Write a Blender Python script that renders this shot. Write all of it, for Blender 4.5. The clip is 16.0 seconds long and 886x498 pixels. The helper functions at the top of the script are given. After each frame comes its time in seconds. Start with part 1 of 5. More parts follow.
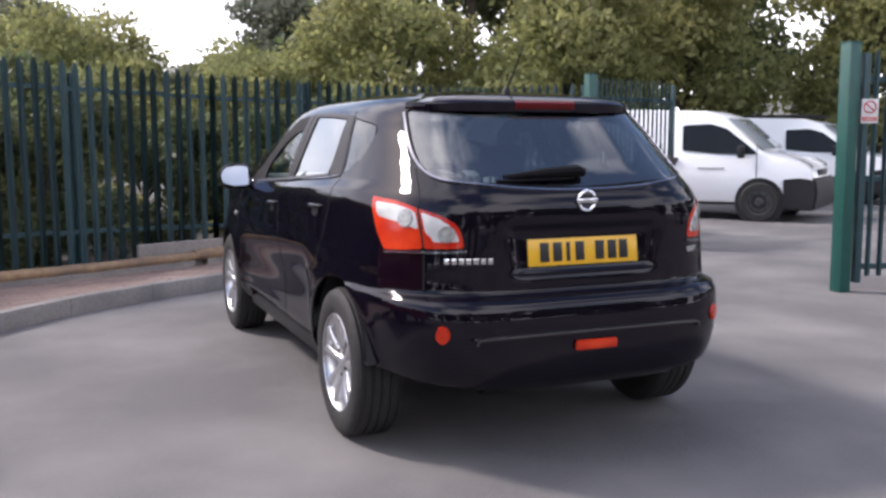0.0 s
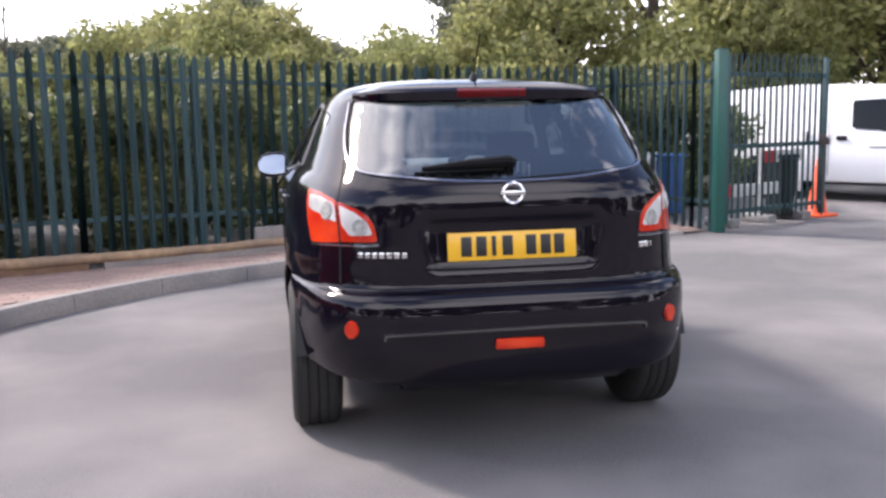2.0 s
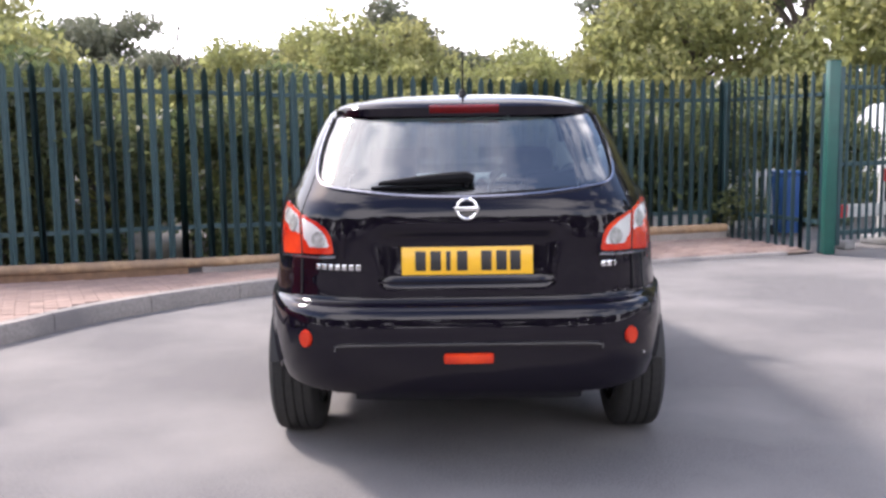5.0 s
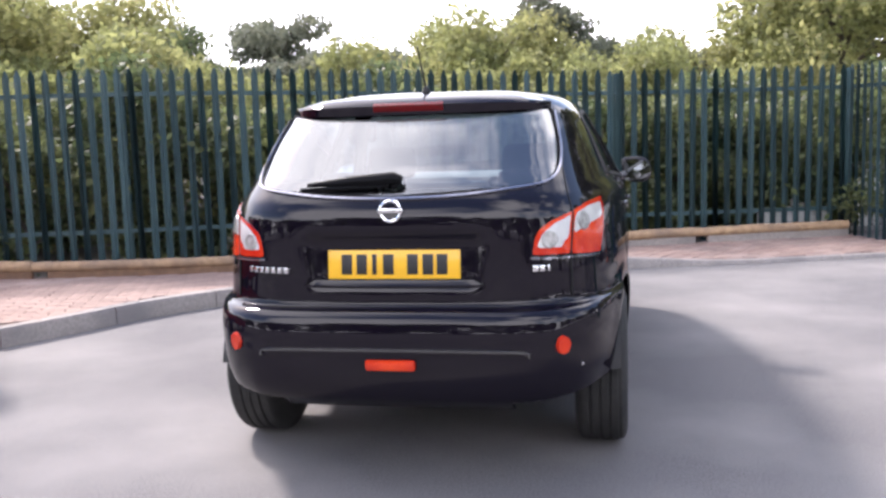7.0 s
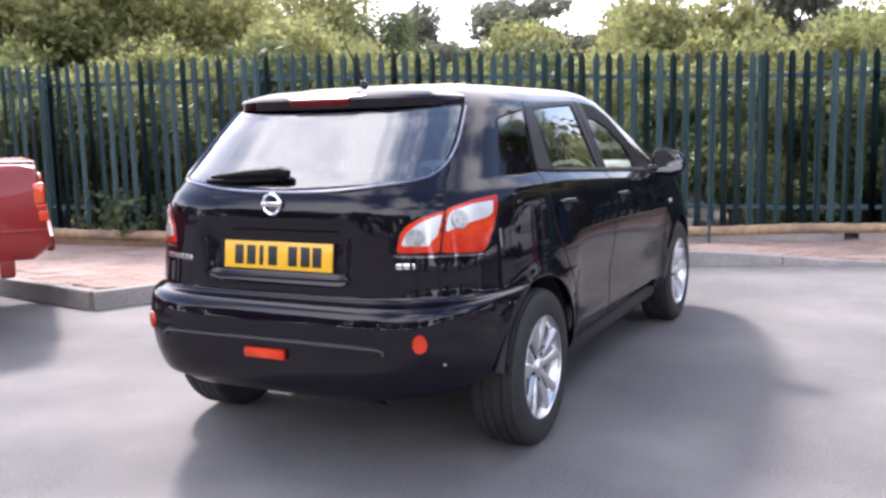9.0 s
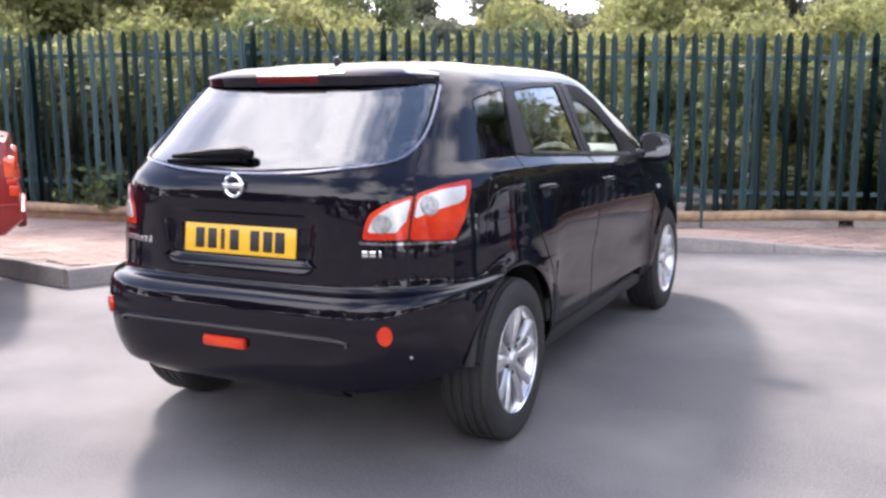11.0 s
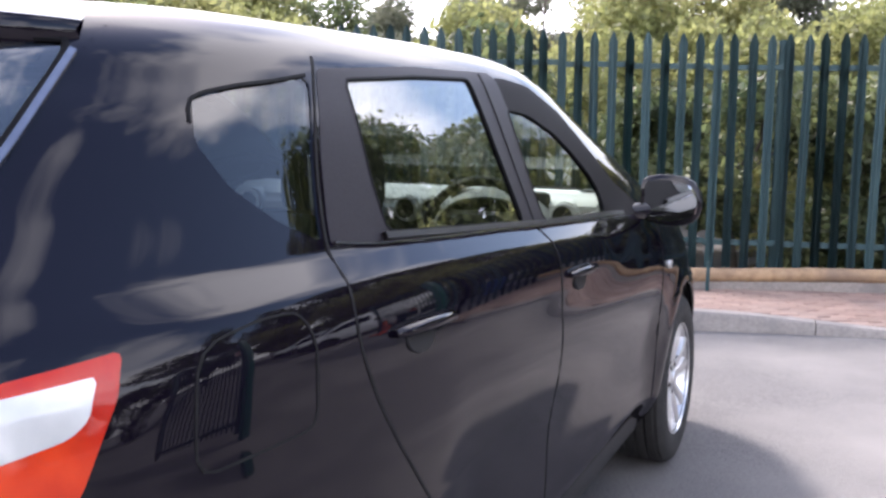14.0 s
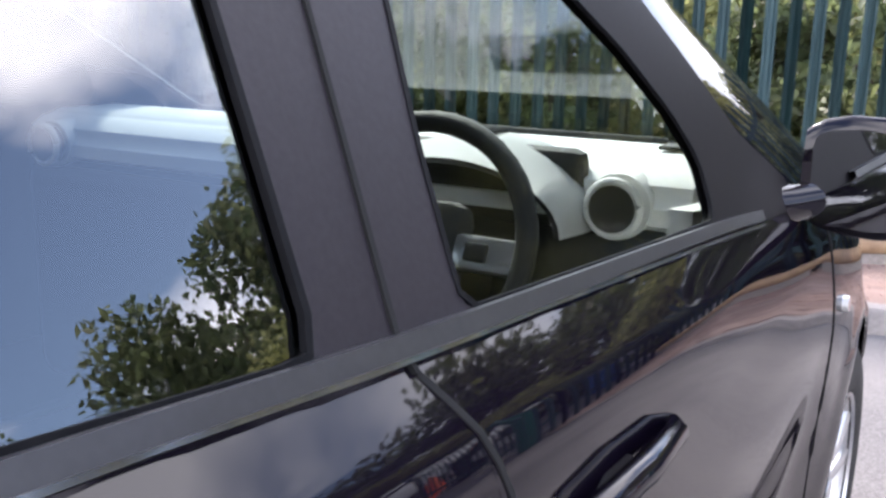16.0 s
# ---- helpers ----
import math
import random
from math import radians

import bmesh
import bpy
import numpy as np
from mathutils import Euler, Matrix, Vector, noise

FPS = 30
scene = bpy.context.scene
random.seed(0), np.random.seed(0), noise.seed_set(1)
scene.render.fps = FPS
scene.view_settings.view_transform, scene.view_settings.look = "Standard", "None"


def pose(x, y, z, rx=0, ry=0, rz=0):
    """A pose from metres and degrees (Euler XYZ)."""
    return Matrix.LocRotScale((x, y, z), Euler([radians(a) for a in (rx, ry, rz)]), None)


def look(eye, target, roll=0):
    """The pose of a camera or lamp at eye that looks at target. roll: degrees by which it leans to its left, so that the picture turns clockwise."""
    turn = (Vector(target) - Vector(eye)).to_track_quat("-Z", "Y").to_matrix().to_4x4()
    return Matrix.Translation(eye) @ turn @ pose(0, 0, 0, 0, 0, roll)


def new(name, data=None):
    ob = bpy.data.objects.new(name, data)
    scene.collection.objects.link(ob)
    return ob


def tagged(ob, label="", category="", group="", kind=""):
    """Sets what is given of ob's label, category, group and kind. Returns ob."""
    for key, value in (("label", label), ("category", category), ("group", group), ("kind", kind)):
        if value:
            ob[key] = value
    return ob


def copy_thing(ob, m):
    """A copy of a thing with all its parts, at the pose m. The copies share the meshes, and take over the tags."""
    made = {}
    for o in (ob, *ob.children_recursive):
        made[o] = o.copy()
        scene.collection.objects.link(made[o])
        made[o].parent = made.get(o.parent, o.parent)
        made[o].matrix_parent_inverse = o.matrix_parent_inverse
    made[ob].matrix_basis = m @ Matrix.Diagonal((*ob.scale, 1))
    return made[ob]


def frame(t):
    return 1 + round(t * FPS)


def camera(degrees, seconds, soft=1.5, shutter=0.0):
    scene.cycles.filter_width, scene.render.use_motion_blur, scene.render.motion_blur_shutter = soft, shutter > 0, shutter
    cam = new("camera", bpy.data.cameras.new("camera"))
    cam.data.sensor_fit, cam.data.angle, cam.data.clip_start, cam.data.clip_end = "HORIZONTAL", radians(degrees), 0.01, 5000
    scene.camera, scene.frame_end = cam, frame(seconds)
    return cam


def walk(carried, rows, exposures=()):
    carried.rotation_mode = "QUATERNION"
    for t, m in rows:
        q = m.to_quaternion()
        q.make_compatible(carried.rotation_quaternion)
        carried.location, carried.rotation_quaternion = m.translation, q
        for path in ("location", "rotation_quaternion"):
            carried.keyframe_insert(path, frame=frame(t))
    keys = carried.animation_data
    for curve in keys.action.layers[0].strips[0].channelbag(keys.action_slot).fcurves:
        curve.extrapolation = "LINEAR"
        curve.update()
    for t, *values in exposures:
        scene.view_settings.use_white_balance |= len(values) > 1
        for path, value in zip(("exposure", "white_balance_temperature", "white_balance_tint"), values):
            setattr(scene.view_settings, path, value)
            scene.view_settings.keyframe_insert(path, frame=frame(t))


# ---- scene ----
cam = camera(50.6, 16.0, 2.8)
EXPOSURES = [(0.0, 0.70, 6500, 18), (1.0, 0.80, 6500, 18), (2.5, 1.30, 6650, 18), (4.0, 1.32, 6650, 18), (6.5, 1.56, 6550, 18), (9.0, 1.56, 6450, 18), (11.5, 1.66, 6600, 18), (13.5, 1.64, 6500, 18), (16.0, 2.05, 6500, 18)]
PATH = [
    (0, (-2.022, -3.174, 1.335), (-1.253, -1.343, 1.099), -0.1),
    (0.5, (-1.912, -3.208, 1.345), (-1.221, -1.35, 1.076), -1.0),
    (1, (-1.622, -3.241, 1.364), (-0.998, -1.36, 1.093), -0.2),
    (1.5, (-1.276, -3.294, 1.365), (-0.753, -1.384, 1.089), -0.7),
    (2, (-0.879, -3.42, 1.369), (-0.549, -1.466, 1.094), -1.1),
    (2.5, (-0.533, -3.439, 1.359), (-0.286, -1.47, 1.11), -0.2),
    (3, (-0.295, -3.455, 1.371), (-0.164, -1.477, 1.107), -1.5),
    (3.5, (-0.153, -3.523, 1.368), (-0.105, -1.539, 1.126), -0.7),
    (4, (-0.115, -3.543, 1.367), (-0.101, -1.555, 1.142), -0.6),
    (6.5, (0.447, -3.397, 1.371), (0.254, -1.425, 1.098), -1.5),
    (7, (0.872, -3.31, 1.368), (0.49, -1.363, 1.121), -1.8),
    (7.5, (1.307, -3.222, 1.374), (0.819, -1.297, 1.135), -0.9),
    (8, (1.69, -3.059, 1.43), (1.055, -1.185, 1.136), -1.0),
    (8.5, (2.043, -2.956, 1.413), (1.252, -1.142, 1.125), -0.6),
    (9, (2.227, -2.859, 1.403), (1.345, -1.086, 1.123), -1.4),
    (11.5, (2.241, -2.491, 1.413), (1.378, -0.717, 1.081), -0.1),
    (12, (2.169, -2.119, 1.408), (1.312, -0.339, 1.096), 0.3),
    (12.5, (2.02, -1.696, 1.389), (1.128, 0.07, 1.096), 1.4),
    (13, (1.842, -1.211, 1.372), (1.017, 0.581, 1.041), 0.2),
    (13.5, (1.719, -0.727, 1.353), (0.876, 1.06, 1.04), 0.3),
    (14, (1.545, -0.236, 1.361), (0.709, 1.559, 1.08), 0.3),
    (14.5, (1.427, 0.249, 1.337), (0.631, 2.058, 1.024), -1.1),
    (15, (1.321, 0.689, 1.333), (0.463, 2.444, 0.905), 1.1),
    (15.5, (1.174, 1.101, 1.291), (0.285, 2.838, 0.852), 1.2),
    (16, (1.08, 1.426, 1.271), (0.084, 3.104, 0.831), 1.1),
]
walk(cam, [(t, look(eye, target, roll)) for t, eye, target, roll in PATH], EXPOSURES)

# ---- world, sun and exposure ----
SUN = Vector((-.80, .72, 1.0)).normalized()
world = bpy.data.worlds.new("sky")
scene.world = world
world.use_nodes = True
wn, wl = world.node_tree.nodes, world.node_tree.links
wn.clear()
sky = wn.new("ShaderNodeTexSky")
sky.sky_type, sky.sun_disc, sky.air_density, sky.dust_density = "NISHITA", False, 1.0, 1.2
sky.sun_elevation, sky.sun_rotation = math.asin(SUN.z), math.atan2(SUN.x, SUN.y)
wco, wmap = wn.new("ShaderNodeTexCoord"), wn.new("ShaderNodeMapping")
wmap.inputs["Scale"].default_value = (1.0, 1.0, 1.7)
wmap.inputs["Rotation"].default_value = (0, 0, 3.1)
wnoise, wramp, wmix = wn.new("ShaderNodeTexNoise"), wn.new("ShaderNodeValToRGB"), wn.new("ShaderNodeMixRGB")
wnoise.inputs["Scale"].default_value, wnoise.inputs["Detail"].default_value, wnoise.inputs["Roughness"].default_value = 1.7, 5.0, .5
wramp.color_ramp.elements[0].position, wramp.color_ramp.elements[1].position = .47, .60
wmix.inputs["Color2"].default_value = (9.8, 10.0, 10.5, 1)
wsep, whaze, wmost = wn.new("ShaderNodeSeparateXYZ"), wn.new("ShaderNodeMapRange"), wn.new("ShaderNodeMath")
whaze.inputs["From Min"].default_value, whaze.inputs["From Max"].default_value = .10, .30
whaze.inputs["To Min"].default_value, whaze.inputs["To Max"].default_value = 1.0, 0.0
wmost.operation = "MAXIMUM"
wbg, wout = wn.new("ShaderNodeBackground"), wn.new("ShaderNodeOutputWorld")
wbg.inputs["Strength"].default_value = .15
wl.new(wco.outputs["Generated"], wmap.inputs["Vector"]), wl.new(wmap.outputs["Vector"], wnoise.inputs["Vector"])
wl.new(wnoise.outputs["Fac"], wramp.inputs["Fac"]), wl.new(wco.outputs["Generated"], wsep.inputs["Vector"]), wl.new(wsep.outputs["Z"], whaze.inputs["Value"])
wl.new(wramp.outputs["Color"], wmost.inputs[0]), wl.new(whaze.outputs["Result"], wmost.inputs[1]), wl.new(wmost.outputs[0], wmix.inputs["Fac"])
wl.new(sky.outputs["Color"], wmix.inputs["Color1"]), wl.new(wmix.outputs["Color"], wbg.inputs["Color"])
wl.new(wbg.outputs["Background"], wout.inputs["Surface"])
sun = new("sun", bpy.data.lights.new("sun", "SUN"))
sun.data.energy, sun.data.angle, sun.data.color = 2.5, radians(7.0), (1.0, .95, .88)
sun.rotation_euler = SUN.to_track_quat("Z", "Y").to_euler()


# ---- materials ----
def material(name, colour, rough=.6, metal=0.0, second=None, scale=8.0, amount=.5, bump=0.0, bump_scale=60.0, coat=0.0, vary=0.0, spec=.5, through_light=0.0, blotch=None, blotch_scale=.6):
    """A procedural surface: two colours in fine noise, larger blotches, relief and a little change from object to object."""
    m = bpy.data.materials.new(name)
    m.use_nodes = True
    n, k = m.node_tree.nodes, m.node_tree.links
    b = n["Principled BSDF"]
    b.inputs["Roughness"].default_value, b.inputs["Metallic"].default_value = rough, metal
    b.inputs["Coat Weight"].default_value, b.inputs["Coat Roughness"].default_value = coat, .03
    b.inputs["Specular IOR Level"].default_value = spec
    co = n.new("ShaderNodeTexCoord")
    second = second or tuple(c * .75 for c in colour)
    noise_a, mix_a = n.new("ShaderNodeTexNoise"), n.new("ShaderNodeMixRGB")
    noise_a.inputs["Scale"].default_value, noise_a.inputs["Detail"].default_value = scale, 5.0
    ramp = n.new("ShaderNodeValToRGB")
    ramp.color_ramp.elements[0].position, ramp.color_ramp.elements[1].position = .5 - .25 * (1.2 - amount), .5 + .25 * (1.2 - amount)
    mix_a.inputs["Color1"].default_value, mix_a.inputs["Color2"].default_value = (*colour, 1), (*second, 1)
    k.new(co.outputs["Object"], noise_a.inputs["Vector"]), k.new(noise_a.outputs["Fac"], ramp.inputs["Fac"]), k.new(ramp.outputs["Color"], mix_a.inputs["Fac"])
    last = mix_a.outputs["Color"]
    if blotch:
        noise_b, ramp_b, mix_b = n.new("ShaderNodeTexNoise"), n.new("ShaderNodeValToRGB"), n.new("ShaderNodeMixRGB")
        noise_b.inputs["Scale"].default_value, noise_b.inputs["Detail"].default_value = blotch_scale, 4.0
        ramp_b.color_ramp.elements[0].position, ramp_b.color_ramp.elements[1].position = .42, .68
        mix_b.inputs["Color2"].default_value = (*blotch, 1)
        k.new(co.outputs["Object"], noise_b.inputs["Vector"]), k.new(noise_b.outputs["Fac"], ramp_b.inputs["Fac"])
        k.new(ramp_b.outputs["Color"], mix_b.inputs["Fac"]), k.new(last, mix_b.inputs["Color1"])
        last = mix_b.outputs["Color"]
    if vary:
        info, hsv, rng = n.new("ShaderNodeObjectInfo"), n.new("ShaderNodeHueSaturation"), n.new("ShaderNodeMapRange")
        geo, add, wrap = n.new("ShaderNodeNewGeometry"), n.new("ShaderNodeMath"), n.new("ShaderNodeMath")
        wrap.operation = "FRACT"
        k.new(info.outputs["Random"], add.inputs[0]), k.new(geo.outputs["Random Per Island"], add.inputs[1]), k.new(add.outputs[0], wrap.inputs[0])
        rng.inputs["To Min"].default_value, rng.inputs["To Max"].default_value = 1 - vary, 1 + vary
        k.new(wrap.outputs[0], rng.inputs["Value"]), k.new(rng.outputs["Result"], hsv.inputs["Value"]), k.new(last, hsv.inputs["Color"])
        last = hsv.outputs["Color"]
    k.new(last, b.inputs["Base Color"])
    if bump:
        noise_c, bp = n.new("ShaderNodeTexNoise"), n.new("ShaderNodeBump")
        noise_c.inputs["Scale"].default_value, noise_c.inputs["Detail"].default_value = bump_scale, 4.0
        bp.inputs["Strength"].default_value, bp.inputs["Distance"].default_value = bump, .01
        k.new(co.outputs["Object"], noise_c.inputs["Vector"]), k.new(noise_c.outputs["Fac"], bp.inputs["Height"]), k.new(bp.outputs["Normal"], b.inputs["Normal"])
    if through_light:
        tr, ms = n.new("ShaderNodeBsdfTranslucent"), n.new("ShaderNodeMixShader")
        ms.inputs["Fac"].default_value = through_light
        k.new(last, tr.inputs["Color"]), k.new(b.outputs[0], ms.inputs[1]), k.new(tr.outputs[0], ms.inputs[2])
        k.new(ms.outputs[0], n["Material Output"].inputs["Surface"])
    return m


def pane_material(name, tint, mirror=.05, rough=0.0, steep=5.0):
    """Thin clear or tinted pane: it lets light straight through and mirrors more towards grazing."""
    m = bpy.data.materials.new(name)
    m.use_nodes = True
    n, k = m.node_tree.nodes, m.node_tree.links
    n.remove(n["Principled BSDF"])
    lw, tp, gl, ms = n.new("ShaderNodeLayerWeight"), n.new("ShaderNodeBsdfTransparent"), n.new("ShaderNodeBsdfGlossy"), n.new("ShaderNodeMixShader")
    power, scaled = n.new("ShaderNodeMath"), n.new("ShaderNodeMath")
    lw.inputs["Blend"].default_value, gl.inputs["Roughness"].default_value = .5, rough
    power.operation, power.inputs[1].default_value = "POWER", steep
    scaled.operation, scaled.inputs[1].default_value, scaled.inputs[2].default_value = "MULTIPLY_ADD", 1 - mirror, mirror
    tp.inputs["Color"].default_value = (*tint, 1)
    k.new(lw.outputs["Facing"], power.inputs[0]), k.new(power.outputs[0], scaled.inputs[0]), k.new(scaled.outputs[0], ms.inputs[0])
    k.new(tp.outputs[0], ms.inputs[1]), k.new(gl.outputs[0], ms.inputs[2])
    k.new(ms.outputs[0], n["Material Output"].inputs["Surface"])
    return m


PAINT = material("black_car_paint", (.0034, .0022, .0056), .5, 0, (.0052, .0034, .0084), 900, .6, coat=.78, spec=.0)
PLASTIC = material("black_plastic", (.016, .016, .018), .50, 0, (.024, .024, .026), 300, .5, .05, 700, spec=.3)
PILLAR = material("matt_black_pillar_film", (.007, .0055, .006), .6, 0, (.010, .008, .0085), 200, .5, spec=.10)
TRIM = material("satin_black_trim", (.018, .0145, .018), .50, 0, (.024, .020, .024), 200, .5, spec=.24)
MOULDING = material("satin_belt_rubber", (.030, .029, .032), .34, 0, (.038, .037, .040), 160, .5, spec=.6)
RUBBER = material("tyre_rubber", (.014, .014, .015), .75, 0, (.024, .023, .022), 40, .5, .2, 200)
ALLOY = material("alloy_silver", (.72, .72, .73), .28, .85, (.62, .62, .64), 30, .5)
CHROME = material("chrome", (.85, .85, .86), .08, 1.0, (.80, .80, .82), 30, .5)
DARK_METAL = material("dark_metal", (.05, .05, .052), .5, .6, (.09, .07, .06), 25, .5)
GLOSS = material("gloss_black_edge", (.020, .020, .022), .12, 0, (.026, .026, .028), 60, .5, coat=1.0, spec=1.0)
MIRROR = material("mirror_silver", (.58, .61, .65), .01, 1.0, (.57, .60, .64), 5, .5)
LAMP_DARK = material("dark_red_lamp", (.100, .004, .005), .3, 0, (.130, .006, .007), 40, .5, coat=.15, spec=.3)
# Pale metal colour carries the sky reflection on the window ledge and lamp edge.
EDGE = material("sky_sheen_edge", (.32, .32, .36), .10, .85, (.27, .27, .31), 40, .5)
SEAL = material("black_window_seal", (.004, .004, .005), .6, 0, (.007, .007, .008), 60, .5, spec=.10)
GAP = material("shadow_gap_rubber", (.004, .004, .004), .9)
GLASS = pane_material("window_glass", (.80, .85, .83), .012, steep=6.0)
GLASS_DARK = pane_material("privacy_glass", (.36, .40, .40), .20, steep=3.5)
GLASS_REAR = pane_material("rear_privacy_glass", (.22, .27, .30), .22, steep=4.0)
GLASS_SIDE = pane_material("quarter_glass", (.24, .27, .29), .10, steep=4.5)
GLASS_SCREEN = pane_material("windscreen_glass", (.62, .70, .66), .03, steep=5.0)
LENS = pane_material("lamp_lens", (.92, .92, .92), .04)
LAMP_RED = material("red_lamp_plastic", (.42, .009, .004), .2, 0, (.70, .055, .010), 7, .5, coat=.45, spec=.3)
LAMP_ORANGE = material("orange_lamp_plastic", (.75, .10, .02), .18, 0, (.70, .06, .015), 60, .5, coat=1.0)
LAMP_SILVER = material("lamp_reflector", (.66, .66, .64), .22, .15, (.50, .50, .49), 14, .3, coat=1.0)
BOWL = material("lamp_bowl_grey", (.46, .46, .44), .2, .2, (.24, .24, .23), 45, .5, coat=.5)
PLATE = material("yellow_reflective_plate", (.80, .44, .012), .4, 0, (.76, .41, .012), 12, .5, coat=.4)
INK = material("black_ink", (.012, .012, .013), .5)
ASPHALT = material("asphalt", (.155, .147, .148), .9, 0, (.098, .093, .094), 110, .85, .55, 260, blotch=(.205, .193, .188), blotch_scale=.8)
KERB = material("concrete_kerb", (.32, .287, .265), .9, 0, (.24, .217, .203), 40, .6, .3, 90, blotch=(.19, .175, .17), blotch_scale=2.2)
PAVER = material("clay_paver", (.285, .190, .160), .9, 0, (.22, .148, .122), 60, .6, .3, 120, vary=.16, blotch=(.32, .235, .20), blotch_scale=1.4)
SAND = material("joint_sand", (.26, .195, .16), 1.0, 0, (.20, .15, .125), 90, .6, .3, 150)
TIMBER = material("weathered_log", (.40, .27, .16), .85, 0, (.26, .17, .10), 14, .6, .35, 60, blotch=(.20, .14, .10), blotch_scale=3.0)
TIMBER_DARK = material("brown_board", (.21, .125, .075), .85, 0, (.14, .085, .055), 14, .6, .35, 60)
GREEN = material("green_powder_coat", (.020, .058, .066), .55, 0, (.016, .048, .056), 9, .5, .06, 300, blotch=(.030, .068, .072), blotch_scale=1.2)
GREEN_POST = material("green_gate_paint", (.010, .082, .066), .42, 0, (.008, .068, .056), 9, .5, .05, 300)
LEAF = material("leaf", (.285, .295, .118), .6, 0, (.175, .196, .074), 2.2, .5, vary=.30, through_light=.6, blotch=(.335, .320, .140), blotch_scale=.5)
# Greyer leaf for far trees: the haze of distance is mixed into its colour.
LEAF_HAZE = material("hazed_leaf", (.150, .165, .115), .7, 0, (.105, .120, .082), 1.2, .5, vary=.25, through_light=.4, blotch=(.190, .192, .130), blotch_scale=.3)
LEAF_DARK = material("dark_leaf", (.120, .150, .066), .55, 0, (.068, .096, .042), 2.0, .5, vary=.45, through_light=.5, blotch=(.170, .182, .074), blotch_scale=.5)
BARK = material("bark", (.085, .068, .052), .95, 0, (.045, .036, .028), 12, .6, .6, 30)
WHITE = material("white_vehicle_paint", (.90, .91, .92), .3, 0, (.87, .88, .89), 3, .5, coat=.6)
RED = material("red_vehicle_paint", (.31, .018, .015), .38, 0, (.25, .016, .014), 4, .5, coat=.5)
ORANGE = material("orange_cone_plastic", (.80, .10, .015), .5, 0, (.70, .08, .02), 14, .5)
BLUE = material("blue_plastic", (.010, .070, .24), .5, 0, (.013, .085, .27), 8, .5)
WHITE_PLASTIC = material("white_plastic", (.72, .72, .70), .55, 0, (.60, .60, .58), 12, .5)
GREY_PLASTIC = material("grey_plastic", (.30, .30, .30), .7, 0, (.24, .24, .24), 14, .5)
LIGHT_TRIM = material("light_grey_dash", (.80, .80, .78), .7, 0, (.74, .74, .72), 120, .5, .08, 500)
DARK_TRIM = material("dark_interior", (.010, .010, .011), .7, 0, (.015, .015, .016), 120, .5, .1, 400)
CLOTH = material("dark_seat_cloth", (.030, .030, .033), .95, 0, (.045, .045, .048), 160, .6, .2, 400)
SIGN_RED = material("sign_red", (.62, .03, .03), .5)


# ---- builders ----
def part(name, bm, mat, parent=None, label="", smooth=True):
    me = bpy.data.meshes.new(name)
    bmesh.ops.recalc_face_normals(bm, faces=bm.faces)
    bm.to_mesh(me)
    bm.free()
    return finish(name, me, mat, parent, label, smooth)


def finish(name, me, mat, parent=None, label="", smooth=True):
    for m in mat if isinstance(mat, (list, tuple)) else (mat,):
        me.materials.append(m)
    if smooth:
        me.polygons.foreach_set("use_smooth", np.ones(len(me.polygons), bool))
        me.set_sharp_from_angle(angle=radians(38))
    ob = new(name, me)
    if parent:
        ob.parent = parent
    return tagged(ob, label)


def raw(name, verts, faces, mat, parent=None, label="", smooth=True):
    me = bpy.data.meshes.new(name)
    me.from_pydata([tuple(v) for v in verts], [], [tuple(f) for f in faces])
    me.update()
    return finish(name, me, mat, parent, label, smooth)


def thing(name, label, category, at=(0, 0, 0), turn=0.0, group="", kind=""):
    ob = new(name)
    ob.empty_display_size = .1
    ob.location, ob.rotation_euler = at, (0, 0, radians(turn))
    return tagged(ob, label, category, group, kind)


def box(bm, c, size, bevel=0.0, m=None):
    made = bmesh.ops.create_cube(bm, size=1.0, matrix=(m or Matrix()) @ Matrix.Translation(c) @ Matrix.Diagonal((*size, 1)))
    if bevel:
        edges = {e for v in made["verts"] for e in v.link_edges}
        bmesh.ops.bevel(bm, geom=list(edges), offset=bevel, segments=2, profile=.5, affect="EDGES")
    return bm


def rod(bm, a, b, ra, rb=None, seg=12, caps=True):
    a, b = Vector(a), Vector(b)
    d = b - a
    m = Matrix.Translation((a + b) / 2) @ d.to_track_quat("Z", "Y").to_matrix().to_4x4()
    bmesh.ops.create_cone(bm, cap_ends=caps, segments=seg, radius1=ra, radius2=ra if rb is None else rb, depth=d.length, matrix=m)
    return bm


def tube(bm, pts, r, seg=8, closed=False):
    """A round bar along a line of points; r may change along it."""
    pts = [Vector(p) for p in pts]
    rings, n = [], len(pts)
    for i, p in enumerate(pts):
        d = (pts[(i + 1) % n] - pts[i - 1]) if closed else (pts[min(i + 1, n - 1)] - pts[max(i - 1, 0)])
        q = d.to_track_quat("Z", "Y")
        rr = r[i] if isinstance(r, (list, tuple)) else r
        rings.append([bm.verts.new(p + q @ Vector((rr * math.cos(a), rr * math.sin(a), 0))) for a in (2 * math.pi * k / seg for k in range(seg))])
    for i in range(n if closed else n - 1):
        one, two = rings[i], rings[(i + 1) % n]
        shift = min(range(seg), key=lambda s: (one[0].co - two[s].co).length) if closed and i == n - 1 else 0
        for k in range(seg):
            bm.faces.new((one[k], one[(k + 1) % seg], two[(k + 1 + shift) % seg], two[(k + shift) % seg]))
    if not closed:
        bm.faces.new(rings[0][::-1]), bm.faces.new(rings[-1])
    return bm


